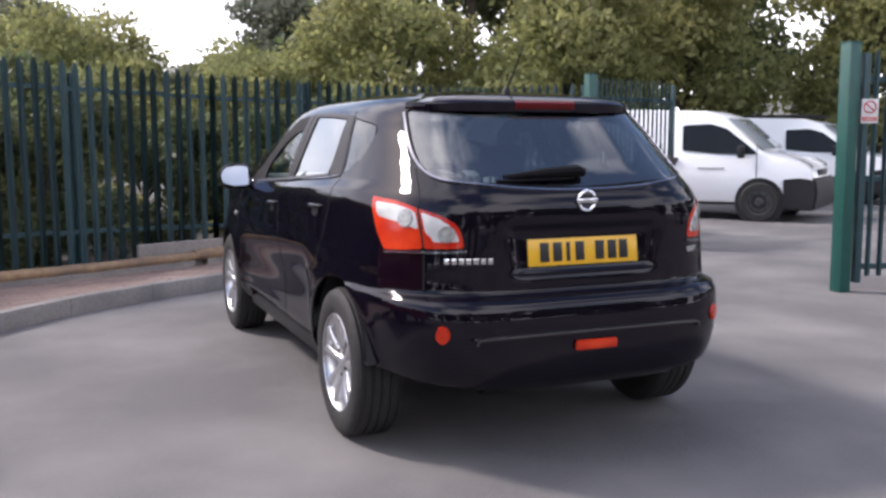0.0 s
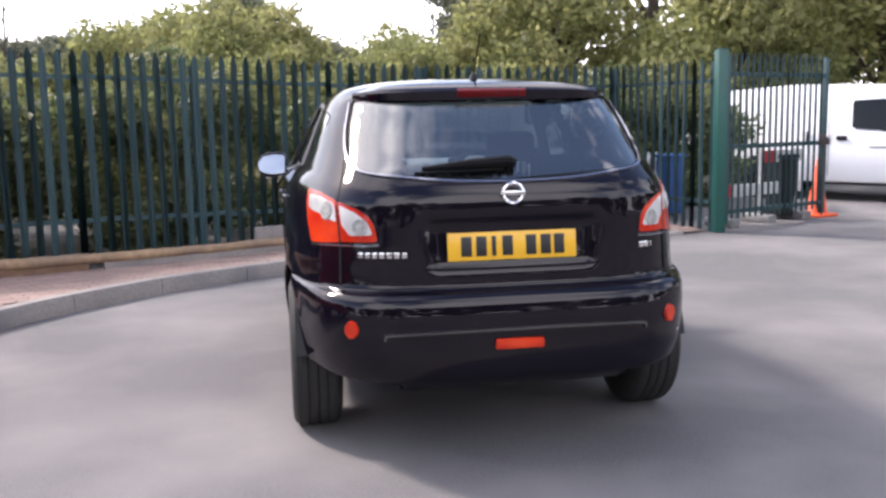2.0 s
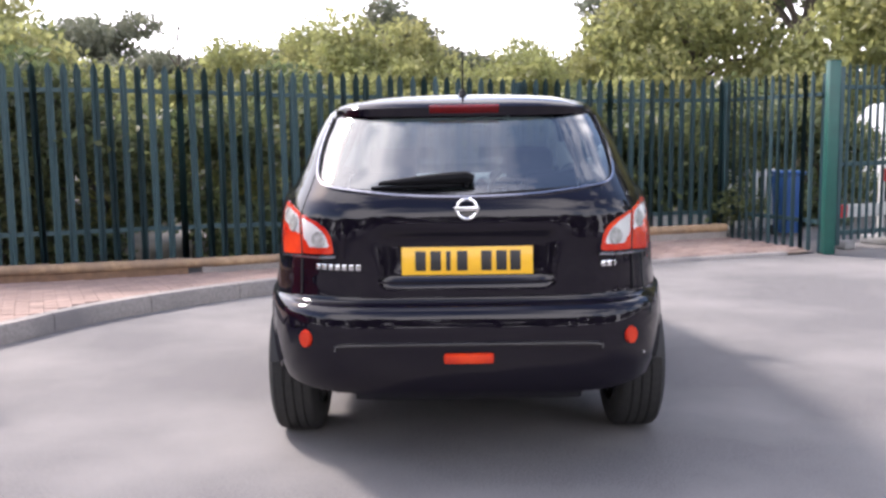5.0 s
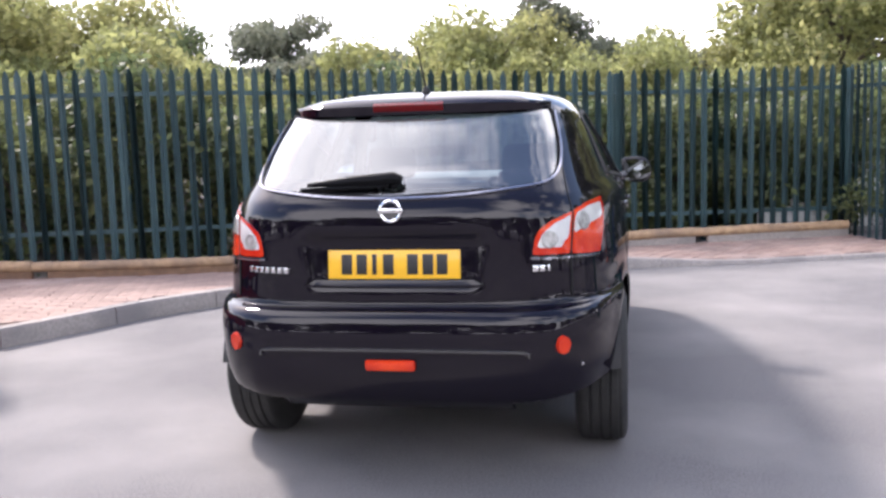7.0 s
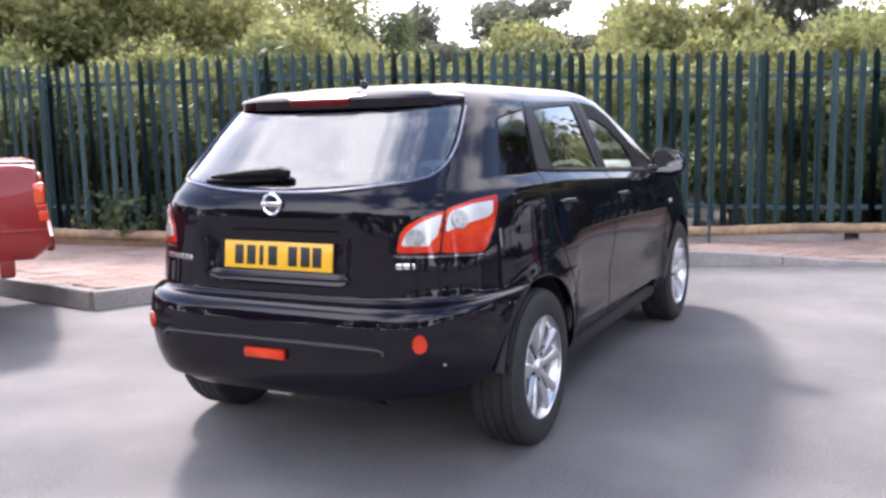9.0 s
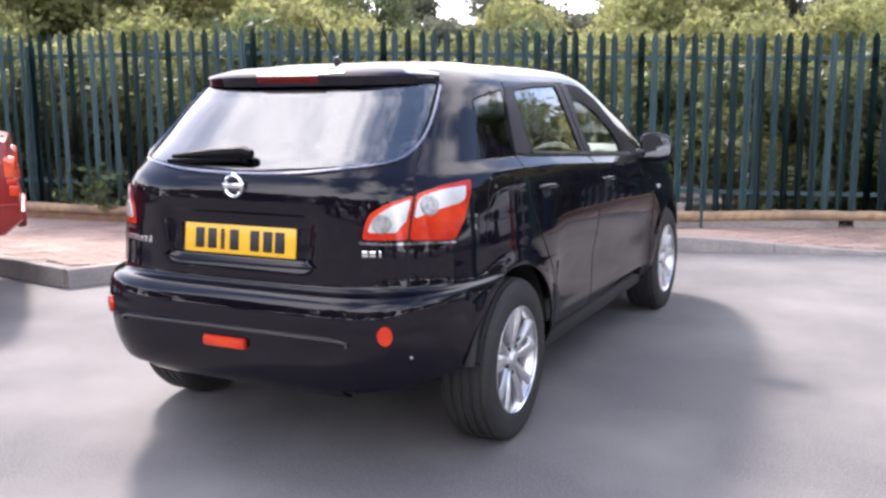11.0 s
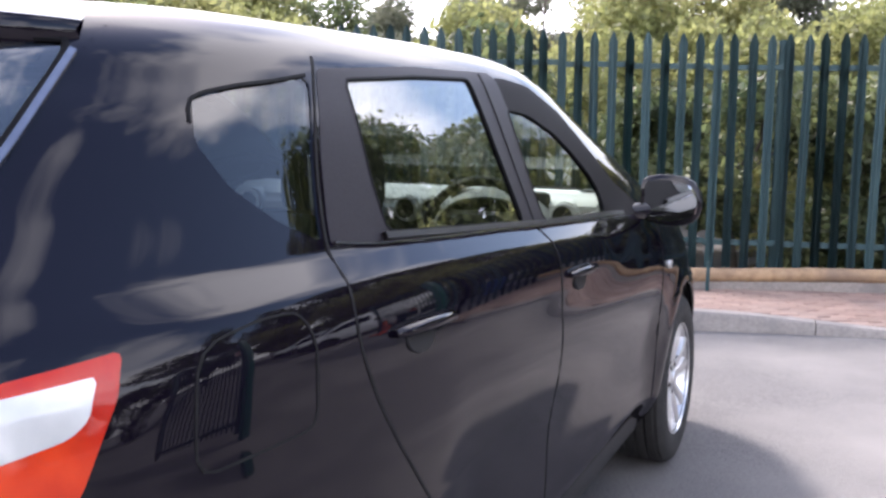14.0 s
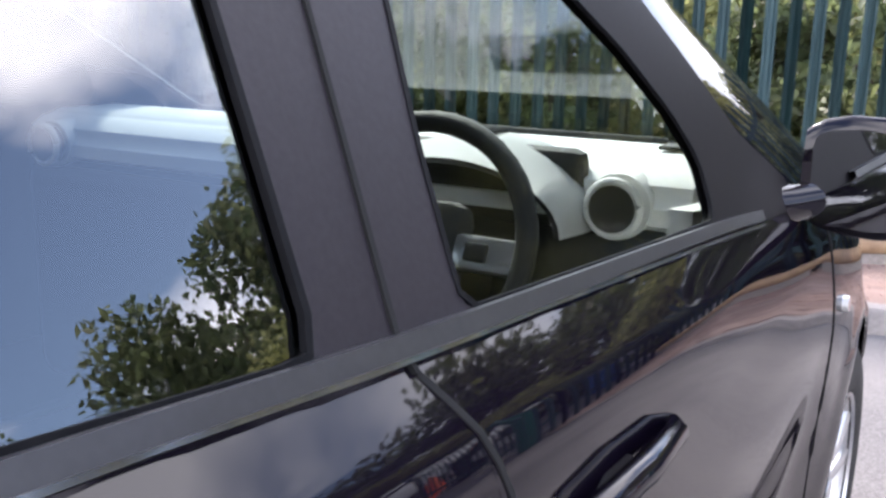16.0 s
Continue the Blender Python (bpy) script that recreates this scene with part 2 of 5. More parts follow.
def lathe(bm, profile, seg=40, m=None, arc=1.0):
    """Turns (radius, along) pairs about the x axis."""
    m = m or Matrix()
    rings = [[bm.verts.new(m @ Vector((a, r * math.cos(t), r * math.sin(t)))) for t in (2 * math.pi * k / seg for k in range(seg))] for r, a in profile]
    for one, two in zip(rings, rings[1:]):
        for k in range(seg):
            bm.faces.new((one[k], one[(k + 1) % seg], two[(k + 1) % seg], two[k]))
    return bm


def slab(bm, outline2d, z0, z1, m=None):
    """A flat shape with thickness, from a plan outline."""
    m = m or Matrix()
    low = [bm.verts.new(m @ Vector((x, y, z0))) for x, y in outline2d]
    top = [bm.verts.new(m @ Vector((x, y, z1))) for x, y in outline2d]
    bm.faces.new(low[::-1]), bm.faces.new(top)
    for i in range(len(low)):
        j = (i + 1) % len(low)
        bm.faces.new((low[i], low[j], top[j], top[i]))
    return bm


def along(path, step):
    """Points and headings at even steps along a plan line."""
    p = np.array(path, float)
    s = np.r_[0, np.cumsum(np.hypot(*np.diff(p, axis=0).T))]
    at = np.arange(0, s[-1] + 1e-6, step)
    q = np.stack([np.interp(at, s, p[:, k]) for k in range(2)], 1)
    d = np.gradient(q, axis=0) if len(q) > 1 else p[1:2] - p[:1]
    return q, np.arctan2(d[:, 1], d[:, 0])


def curve(path, count=60):
    """A smooth plan line through a few points."""
    p = np.array(path, float)
    p = np.concatenate([[2 * p[0] - p[1]], p, [2 * p[-1] - p[-2]]])
    out = []
    for a, b, c, d in zip(p, p[1:], p[2:], p[3:]):
        for t in np.linspace(0, 1, max(2, count // (len(path) - 1)), endpoint=False):
            out.append(.5 * (2 * b + (c - a) * t + (2 * a - 5 * b + 4 * c - d) * t * t + (3 * b - a - 3 * c + d) * t**3))
    return np.array(out + [p[-2]])


# ---- ground ----
def lie(x, y):
    """Height of the yard: it falls a little towards the far kerb."""
    s = np.clip((np.asarray(y) - 3.0) / 4.0, 0, 1)
    s = s * s * (3 - 2 * s)
    return -.10 * s * np.exp(-((np.asarray(x) + 2.0) / 3.5) ** 2)


def sheet(name, xs, ys, mat, label, z=0.0):
    gx, gy = np.meshgrid(xs, ys)
    v = np.stack([gx, gy, lie(gx, gy) + z], -1).reshape(-1, 3)
    n = len(xs)
    f = [(j * n + i, j * n + i + 1, j * n + n + i + 1, j * n + n + i) for j in range(len(ys) - 1) for i in range(n - 1)]
    return tagged(raw(name, v, f, mat, None, label), category="ground", kind="structure")


fine = np.arange(-12, 12.1, .5)
far = np.array([14, 18, 25, 40, 80, 200, 600, 2000.0])
ring_x = np.r_[-far[::-1], fine, far]
sheet("ground", ring_x, ring_x, ASPHALT, "grey worn asphalt yard with a light dusty surface")

KERB_LINE = curve([(-9.0, 3.35), (-6.0, 2.75), (-4.3, 2.42), (-3.3, 2.25)], 24)
KERB_BEND = curve([(-3.3, 2.25), (-3.02, 2.80), (-2.82, 3.24), (-2.57, 3.66), (-2.23, 4.14), (-1.84, 4.62), (-1.36, 5.04), (-.84, 5.42), (.4, 6.00), (2.2, 6.33), (3.75, 6.72)], 70)
FENCE_LINE = curve([(-16.0, 5.6), (-9.0, 4.95), (-6.5, 5.02), (-4.3, 5.50), (-2.3, 6.48), (0, 7.45), (3.45, 8.37)], 80)
FENCE_RETURN = np.array([(3.45, 8.37), (4.0, 6.85)])
KERB_H = .135


def dropped(x):
    """How far the kerb sinks towards the gate."""
    s = min(1.0, max(0.0, (x - .3) / 1.8))
    return .098 * s * s * (3 - 2 * s)



def kerb_run(line, gap=.9):
    """Kerb stones in lengths of about gap, with their joints."""
    q, _ = along(line, gap / 8)
    top = thing("kerb", "grey concrete kerb stones, worn and dusty, edging the paving", "kerb", kind="structure")
    for a in range(0, len(q) - 1, 8):
        seg = q[a:a + 9]
        if len(seg) < 2:
            break
        d = np.gradient(seg, axis=0)
        nrm = np.stack([-d[:, 1], d[:, 0]], 1) / np.hypot(d[:, 0], d[:, 1])[:, None]
        ends = np.linspace(.004, -.004, len(seg))[:, None] * d / np.hypot(d[:, 0], d[:, 1])[:, None]
        seg = seg + ends
        sect = ((0, -.1), (.004, KERB_H - .018), (.018, KERB_H), (.118, KERB_H), (.122, -.1))
        bm, rings = bmesh.new(), []
        for p, nn in zip(seg, nrm):
            zz = float(lie(*p)) - dropped(p[0])
            rings.append([bm.verts.new((p[0] + nn[0] * o, p[1] + nn[1] * o, zz + h)) for o, h in sect])
        for one, two in zip(rings, rings[1:]):
            for k in range(4):
                bm.faces.new((one[k], one[k + 1], two[k + 1], two[k]))
        bm.faces.new(rings[0]), bm.faces.new(rings[-1][::-1])
        part("kerb_stone", bm, KERB, top)
    return top


kerb_run(KERB_LINE), kerb_run(KERB_BEND)


def fall(p):
    """The paving drops a little from the kerb to the fence."""
    near = np.hypot(FENCE_LINE[:, 0] - p[0], FENCE_LINE[:, 1] - p[1]).min()
    back = np.hypot(KERB_BEND[:, 0] - p[0], KERB_BEND[:, 1] - p[1]).min()
    w = near / (near + back + 1e-6)
    return .09 * (1 - w) + dropped(p[0]) * w


def paving():
    """Sand bed and pavers between kerb and fence."""
    edge = np.concatenate([KERB_LINE[:-1], KERB_BEND])
    s = np.linspace(0, 1, 120)
    ke = np.stack([np.interp(s, np.linspace(0, 1, len(edge)), edge[:, k]) for k in range(2)], 1)
    fl = np.concatenate([FENCE_LINE[FENCE_LINE[:, 0] > -10], [(4.0, 6.9)]])
    fe = np.stack([np.interp(s, np.linspace(0, 1, len(fl)), fl[:, k]) for k in range(2)], 1)
    v, f = [], []
    for a, b in zip(ke, fe):
        d = b - a
        for t in np.linspace(0, 1, 6):
            p = a + d * t + (d / np.hypot(*d)) * .06 * (1 - t)
            v.append((p[0], p[1], float(lie(*p)) + KERB_H - .012 - fall(p)))
    for i in range(len(s) - 1):
        for k in range(5):
            f.append((i * 6 + k, i * 6 + k + 1, i * 6 + 7 + k, i * 6 + 6 + k))
    bed = raw("pavement", v, f, SAND)
    tagged(bed, "pinkish clay block paving strip, dusty and uneven, along the fence", "pavement", kind="structure")
    poly = np.concatenate([ke, fe[::-1]])

    def inside(p):
        c = False
        for (x1, y1), (x2, y2) in zip(poly, np.roll(poly, -1, 0)):
            if (y1 > p[1]) != (y2 > p[1]) and p[0] < (x2 - x1) * (p[1] - y1) / (y2 - y1) + x1:
                c = not c
        return c

    def clear(p):
        return min(np.hypot(ke[:, 0] - p[0], ke[:, 1] - p[1])) > .17 and min(np.hypot(fe[:, 0] - p[0], fe[:, 1] - p[1])) > .08

    bm = bmesh.new()
    box(bm, (0, 0, 0), (.196, .097, .04))
    top = [e for e in bm.edges if all(q.co.z > 0 for q in e.verts)]
    bmesh.ops.bevel(bm, geom=top, offset=.006, segments=1, affect="EDGES")
    me = bpy.data.meshes.new("paver")
    bm.to_mesh(me)
    bm.free()
    me.materials.append(PAVER)
    rng = random.Random(4)
    cells = []
    turn = radians(24)
    cs, sn = math.cos(turn), math.sin(turn)
    for i in range(-60, 60):
        for j in range(-60, 60):
            u, w = (i + .5 * (j % 2)) * .20, j * .101
            p = (cs * u - sn * w - 1.0, sn * u + cs * w + 5.5)
            if -10 < p[0] < 4.1 and 2 < p[1] < 8.6 and inside(p) and clear(p):
                cells.append((p, rng.uniform(-.003, .003), rng.uniform(-.8, .8)))
    near = sorted(cells, key=lambda c: (c[0][0] + 2.8) ** 2 + (c[0][1] - 4.2) ** 2)
    for p, dz, tilt in near[:300]:
        ob = new("paver", me)
        ob.parent = bed
        ob.matrix_local = pose(p[0], p[1], float(lie(*p)) + KERB_H - .018 + dz - fall(p), tilt, tilt * .7, 24 + tilt)
    vv, ff = [], []
    base = [v.co.copy() for v in me.vertices]
    polys = [tuple(q.vertices) for q in me.polygons]
    for p, dz, tilt in near[300:]:
        m = pose(p[0], p[1], float(lie(*p)) + KERB_H - .018 + dz - fall(p), tilt, tilt * .7, 24 + tilt)
        o = len(vv)
        vv += [m @ c for c in base]
        ff += [tuple(o + k for k in q) for q in polys]
    rest = raw("paver_field", vv, ff, PAVER, bed, smooth=False)
    tagged(rest, kind="stuff")


BOARD_H = .075


def log_edging():
    """Round timber rails lying end to end before the fence."""
    q, _ = along(FENCE_LINE[FENCE_LINE[:, 0] > -10], .15)
    rng = random.Random(2)
    for a in range(0, len(q) - 1, 16):
        seg = q[a:a + 17]
        if len(seg) < 3:
            break
        d = np.gradient(seg, axis=0)
        nrm = np.stack([d[:, 1], -d[:, 0]], 1) / np.hypot(d[:, 0], d[:, 1])[:, None]
        r = .052 + rng.uniform(-.004, .006)
        bm = bmesh.new()
        pts = [(p[0] + n[0] * .16, p[1] + n[1] * .16, float(lie(*p)) + KERB_H + r - .012 - .078 + BOARD_H + rng.uniform(-.003, .003)) for p, n in zip(seg, nrm)]
        pts[0] = tuple(np.array(pts[0]) + .01 * (np.array(pts[1]) - np.array(pts[0])))
        tube(bm, pts, [r * rng.uniform(.95, 1.05) for _ in pts], 14)
        tagged(part("log_rail", bm, TIMBER), "weathered tan round timber rail lying along the paving", "log", "timber edging")
        low = [(x, y, z - r - BOARD_H / 2 + .004) for x, y, z in pts]
        bm = bmesh.new()
        for u, w in zip(low[1:-1], low[2:]):
            d = Vector(w) - Vector(u)
            box(bm, (0, 0, 0), (d.length + .004, .045, BOARD_H + .012), 0, Matrix.Translation((Vector(u) + Vector(w)) / 2) @ Matrix.Rotation(math.atan2(d.y, d.x), 4, "Z"))
        bmesh.ops.remove_doubles(bm, verts=bm.verts, dist=.006)
        grey = rng.random() < .5
        tagged(part("edging_board", bm, KERB if grey else TIMBER_DARK, smooth=False), "low grey concrete edging board under the timber rail" if grey else "low brown timber edging board under the timber rail", "edging", "edging boards")


# ---- palisade fence and gates ----
def pale_mesh(height, mat, wide=.068):
    """A ribbed steel pale with a notched, pointed head."""
    xs = np.array([-.5, -.30, -.12, .12, .30, .5]) * wide
    ds = np.array([.0, .0, -.014, -.014, .0, .0])
    tops = np.array([.055, .02, .0, .0, .02, .055])
    bm = bmesh.new()
    low = [bm.verts.new((x, d, 0)) for x, d in zip(xs, ds)]
    mid = [bm.verts.new((x, d, height - .07)) for x, d in zip(xs, ds)]
    top = [bm.verts.new((x * .8, d, height - t)) for x, d, t in zip(xs, ds, tops)]
    for a, b in ((low, mid), (mid, top)):
        for k in range(5):
            bm.faces.new((a[k], a[k + 1], b[k + 1], b[k]))
    bmesh.ops.solidify(bm, geom=bm.faces[:], thickness=.003)
    me = bpy.data.meshes.new("pale")
    bmesh.ops.recalc_face_normals(bm, faces=bm.faces)
    bm.to_mesh(me)
    bm.free()
    me.materials.append(mat)
    return me


TOP_Z = 2.005
PALE = pale_mesh(1.98, GREEN, .071)
PALE_GATE = pale_mesh(1.93, GREEN, .052)


def fence_top(x):
    """The pales stand a little higher along the paving than towards the gate."""
    t = min(1.0, max(0.0, (1.5 - x) / 5.5))
    return TOP_Z + .11 * t * t * (3 - 2 * t)


def rail(parent, pts, mat, w=.045):
    bm = bmesh.new()
    for a, b in zip(pts, pts[1:]):
        d = Vector(b) - Vector(a)
        box(bm, (0, 0, 0), (d.length + .01, .03, w), 0, Matrix.Translation((Vector(a) + Vector(b)) / 2) @ Matrix.Rotation(math.atan2(d.y, d.x), 4, "Z"))
    return part("rail", bm, mat, parent, smooth=False)


def fence_run(line, posts, first=0.0):
    top = thing("palisade_fence", "dark green steel palisade fence with pointed pales, backed by shrubs", "fence", kind="structure")
    q, ang = along(line, .137)
    rng = random.Random(7)
    for i, (p, a) in enumerate(zip(q, ang)):
        ob = new("pale", PALE)
        ob.parent = top
        ob.matrix_local = pose(p[0], p[1], fence_top(p[0]) - 1.98 + rng.uniform(-.006, .006), rng.uniform(-.4, .4), rng.uniform(-.4, .4), math.degrees(a) + rng.uniform(-1, 1))
    r, ra = along(line, .6)
    r = np.concatenate([r, [line[-1]]])
    back = [(p[0] - math.sin(a) * .03, p[1] + math.cos(a) * .03) for p, a in zip(r, np.r_[ra, ra[-1]])]
    for h in (.26, 1.66):
        rail(top, [(x, y, fence_top(x) - h) for x, y in back], GREEN)
    q, ang = along(line[::-1], posts)
    for p, a in zip(q, ang + math.pi):
        bm = bmesh.new()
        m = Matrix.Translation((p[0] - math.sin(a) * .10, p[1] + math.cos(a) * .10, 0)) @ Matrix.Rotation(a, 4, "Z")
        for c, s in (((0, -.045, .92), (.055, .006, 2.1)), ((0, .045, .92), (.055, .006, 2.1)), ((0, 0, .92), (.006, .09, 2.1))):
            box(bm, c, s, 0, m)
        part("post", bm, GREEN, top, smooth=False)
    return top


fence_run(FENCE_LINE, 2.72)
fence_run(FENCE_RETURN, 3.0)


def gate_post(at, high):
    top = thing("gate_post", "square green painted steel gate post with a flat cap", "post", at, group="gate posts")
    bm = bmesh.new()
    part("shaft", box(bm, (0, 0, high / 2), (.12, .12, high), .008), GREEN_POST, top)
    bm = bmesh.new()
    part("cap", box(bm, (0, 0, high + .006), (.128, .128, .012), .004), GREEN_POST, top)
    for h in (.35, 1.75):
        bm = bmesh.new()
        rod(bm, (.075, .03, h - .05), (.075, .03, h + .05), .016)
        part("hinge", bm, DARK_METAL, top)
    return top


def gate_leaf(at, turn, length, feet=True):
    top = thing("gate_leaf", "open green steel palisade gate leaf swung back from its post", "gate", at, turn, group="gate leaves")
    for x in (.03, length - .03):
        bm = bmesh.new()
        part("stile", box(bm, (x, 0, 1.06), (.06, .06, 1.96), .004), GREEN, top)
    for h in (.22, .98, 1.82):
        bm = bmesh.new()
        box(bm, (length / 2, 0, h), (length - .12, .05, .05), .004)
        part("cross_rail", bm, GREEN, top)
    n = int((length - .1) / .110)
    for i in range(n):
        ob = new("pale", PALE_GATE)
        ob.parent = top
        ob.matrix_local = pose(.11 + i * .110, -.036, .14)
    bm = bmesh.new()
    rod(bm, (length - .09, -.05, .06), (length - .09, -.05, 1.1), .011)
    box(bm, (length - .09, -.055, 1.0), (.16, .05, .10), .01)
    part("drop_bolt", bm, DARK_METAL, top)
    bm = bmesh.new()
    box(bm, (length - .16, -.05, 1.02), (.05, .04, .14), .006)
    part("latch", bm, DARK_METAL, top)
    return top


gate_post((4.10, 6.76, 0), 2.09)
gate_leaf((4.20, 6.84, 0), 24, 1.92)
gate_post((4.28, 2.92, 0), 2.12)
gate_leaf((4.38, 2.88, 0), -14, 2.05)


def warning_sign():
    top = thing("warning_sign", "small white sign with red prohibition ring and red band", "sign", (4.385, 2.790, 1.55), -40)
    top.scale = (.66, .8, .68)
    bm = bmesh.new()
    part("panel", box(bm, (0, -.02, 0), (.20, .004, .30), .0015), WHITE_PLASTIC, top)
    bm = bmesh.new()
    tube(bm, [(.07 * math.cos(a), -.024, .05 + .07 * math.sin(a)) for a in np.linspace(0, 2 * math.pi, 28, endpoint=False)], .008, 6, True)
    rod(bm, (-.05, -.024, .10), (.05, -.024, .0), .007)
    part("ring", bm, SIGN_RED, top)
    bm = bmesh.new()
    part("text_band", box(bm, (0, -.024, -.095), (.17, .003, .05)), SIGN_RED, top)
    for k in range(2):
        bm = bmesh.new()
        part("text_bar", box(bm, (0, -.027, -.083 - .022 * k), (.13, .002, .008)), WHITE_PLASTIC, top)


warning_sign()


def traffic_cone(at):
    top = thing("traffic_cone", "orange plastic traffic cone with a square base", "cone", at, 20)
    bm = bmesh.new()
    part("base", box(bm, (0, 0, .02), (.38, .38, .04), .012), ORANGE, top)
    bm = bmesh.new()
    lathe(bm, [(.15, .04), (.13, .06), (.028, .74), (.02, .75), (.012, .735)], 28, Matrix.Rotation(-math.pi / 2, 4, "Y"))
    part("cone", bm, ORANGE, top)


traffic_cone((6.08, 7.95, 0))


# ---- shrubs and trees ----
def leaf_cloud(name, clumps, count, size, mat, parent, seed, label=""):
    """Many small folded leaves filling a handful of uneven clumps (centre, radii), thicker towards their outsides."""
    rng = np.random.default_rng(seed)
    c = np.array([k[0] for k in clumps], float)
    r = np.array([k[1] for k in clumps], float)
    vol = r.prod(1) ** .67
    pick = rng.choice(len(c), count, p=vol / vol.sum())
    d = rng.normal(size=(count, 3))
    d /= np.linalg.norm(d, axis=1)[:, None]
    rad = rng.uniform(.25, 1, count) ** .45
    wob = 1 + .22 * np.sin(5 * d[:, 0] + pick) * np.cos(4 * d[:, 1] + 2 * pick) + .12 * rng.normal(size=count)
    p = c[pick] + d * r[pick] * (rad * wob)[:, None]
    a = rng.normal(size=(count, 3))
    a /= np.linalg.norm(a, axis=1)[:, None]
    b = np.cross(a, rng.normal(size=(count, 3)) + d)
    b /= np.linalg.norm(b, axis=1)[:, None] + 1e-9
    n = np.cross(a, b)
    s = size * rng.uniform(.6, 1.35, count)[:, None]
    quad = np.stack([p - a * s, p + b * s * .52 + n * s * .18, p + a * s, p - b * s * .52 + n * s * .18], 1).reshape(-1, 3)
    me = bpy.data.meshes.new(name)
    me.vertices.add(len(quad))
    me.vertices.foreach_set("co", quad.ravel())
    tri = np.arange(count)[:, None] * 4 + np.array([0, 1, 2, 0, 2, 3])
    me.loops.add(count * 6)
    me.loops.foreach_set("vertex_index", tri.ravel())
    me.polygons.add(count * 2)
    me.polygons.foreach_set("loop_start", np.arange(count * 2) * 3)
    me.update(calc_edges=True)
    return finish(name, me, mat, parent, label, smooth=False)


def tree(name, label, high, spread, seed, mat, count, leaf, trunk=.10, low=.25, group=""):
    """A trunk that tapers, limbs that fork from it, and a crown of leaf clumps at the limbs' ends."""
    rng = random.Random(seed)
    top = thing(name, label, "tree" if high > 3.6 else "shrub", group=group)
    bm = bmesh.new()
    pts = [Vector((rng.uniform(-.08, .08) * k, rng.uniform(-.08, .08) * k, high * .8 * k / 5)) for k in range(6)]
    tube(bm, pts, [trunk * (1 - .15 * k) for k in range(6)], 8)
    part("trunk", bm, BARK, top)
    clumps = []
    n = 9 if high > 3.6 else 6
    for i in range(n):
        k = low + (1 - low) * (i + .5) / n
        a = i * 2.4 + rng.uniform(-.5, .5)
        reach = spread * (.55 + .45 * math.sin(math.pi * min(1, .25 + .75 * k))) * rng.uniform(.55, .95)
        root = pts[min(5, int(k * 5))]
        end = Vector((reach * math.cos(a), reach * math.sin(a), high * min(.93, k * .95 + .06)))
        bm = bmesh.new()
        mid = root.lerp(end, .5) + Vector((0, 0, .06 * high))
        tube(bm, [root, mid, end], [trunk * .5 * (1 - .5 * k), trunk * .32, trunk * .1], 6)
        part("limb", bm, BARK, top)
        for _ in range(3):
            q = end.lerp(root, rng.uniform(0, .45))
            w = spread * rng.uniform(.24, .44)
            clumps.append(((q.x + rng.uniform(-.2, .2) * spread, q.y + rng.uniform(-.2, .2) * spread, q.z + rng.uniform(-.06, .08) * high), (w, w, w * rng.uniform(.55, .85))))
    leaf_cloud("crown", clumps, count, leaf, mat, top, seed)
    return top


SHRUBS = [tree("shrub", "dense leafy green shrub behind the fence", 2.9, 1.5, s, LEAF, 9000, .055, .05, .12, "shrubs along the fence") for s in (11, 12, 13)]
DARK_SHRUBS = [tree("shrub", "dark leafy shrub tangled behind the fence", 2.0, 1.25, s, LEAF_DARK, 7000, .05, .04, .05, "undergrowth along the fence") for s in (21, 22, 23)]
TREES = [tree("tree", "broad green tree with an uneven rounded crown", 5.2, 2.6, s, LEAF, 14000, .085, .14, .2, "trees beyond the fence") for s in (31, 32)]
DARK_TREES = [tree("tree", "tall dark green tree with a dense crown", 9.5, 4.2, s, LEAF_DARK, 15000, .15, .24, .12, "tall trees beyond the yard") for s in (41, 42)]


HAZY_TREES = [tree("tree", "distant tree with a dense domed crown coloured grey-green for haze", 7.0, 3.0, s, LEAF_HAZE, 15000, .15, .2, .1, "distant trees") for s in (51, 52)]


def bare_sapling(at):
    """A thin leafless young tree standing among the shrubs."""
    top = thing("sapling", "thin bare grey sapling with a few upright twigs", "tree", at)
    top.scale = (1.7, 1.7, 1.7)
    rng = random.Random(61)
    bm = bmesh.new()
    tube(bm, [(0, 0, 0), (.03, .02, 1.2), (-.02, 0, 2.4), (.03, .02, 4.2)], [.060, .048, .034, .012], 6)
    part("trunk", bm, BARK, top)
    for k in range(9):
        z = 1.7 + .24 * k
        a = 2.4 * k
        reach = .55 - .035 * k
        bm = bmesh.new()
        tube(bm, [(0, 0, z), (reach * .5 * math.cos(a), reach * .5 * math.sin(a), z + .28), (reach * math.cos(a) + rng.uniform(-.05, .05), reach * math.sin(a), z + .75)], [.024, .018, .009], 5)
        part("twig", bm, BARK, top)


def plant(stock, spots):
    """First the originals, then copies, at (x, y, z, turn, scale)."""
    for i, (x, y, z, turn, scale) in enumerate(spots):
        src = stock[i % len(stock)]
        m = pose(x, y, z, 0, 0, turn)
        if i < len(stock):
            src.matrix_basis = m
            src.scale = (scale,) * 3
        else:
            ob = copy_thing(src, m)
            ob.scale = (scale,) * 3


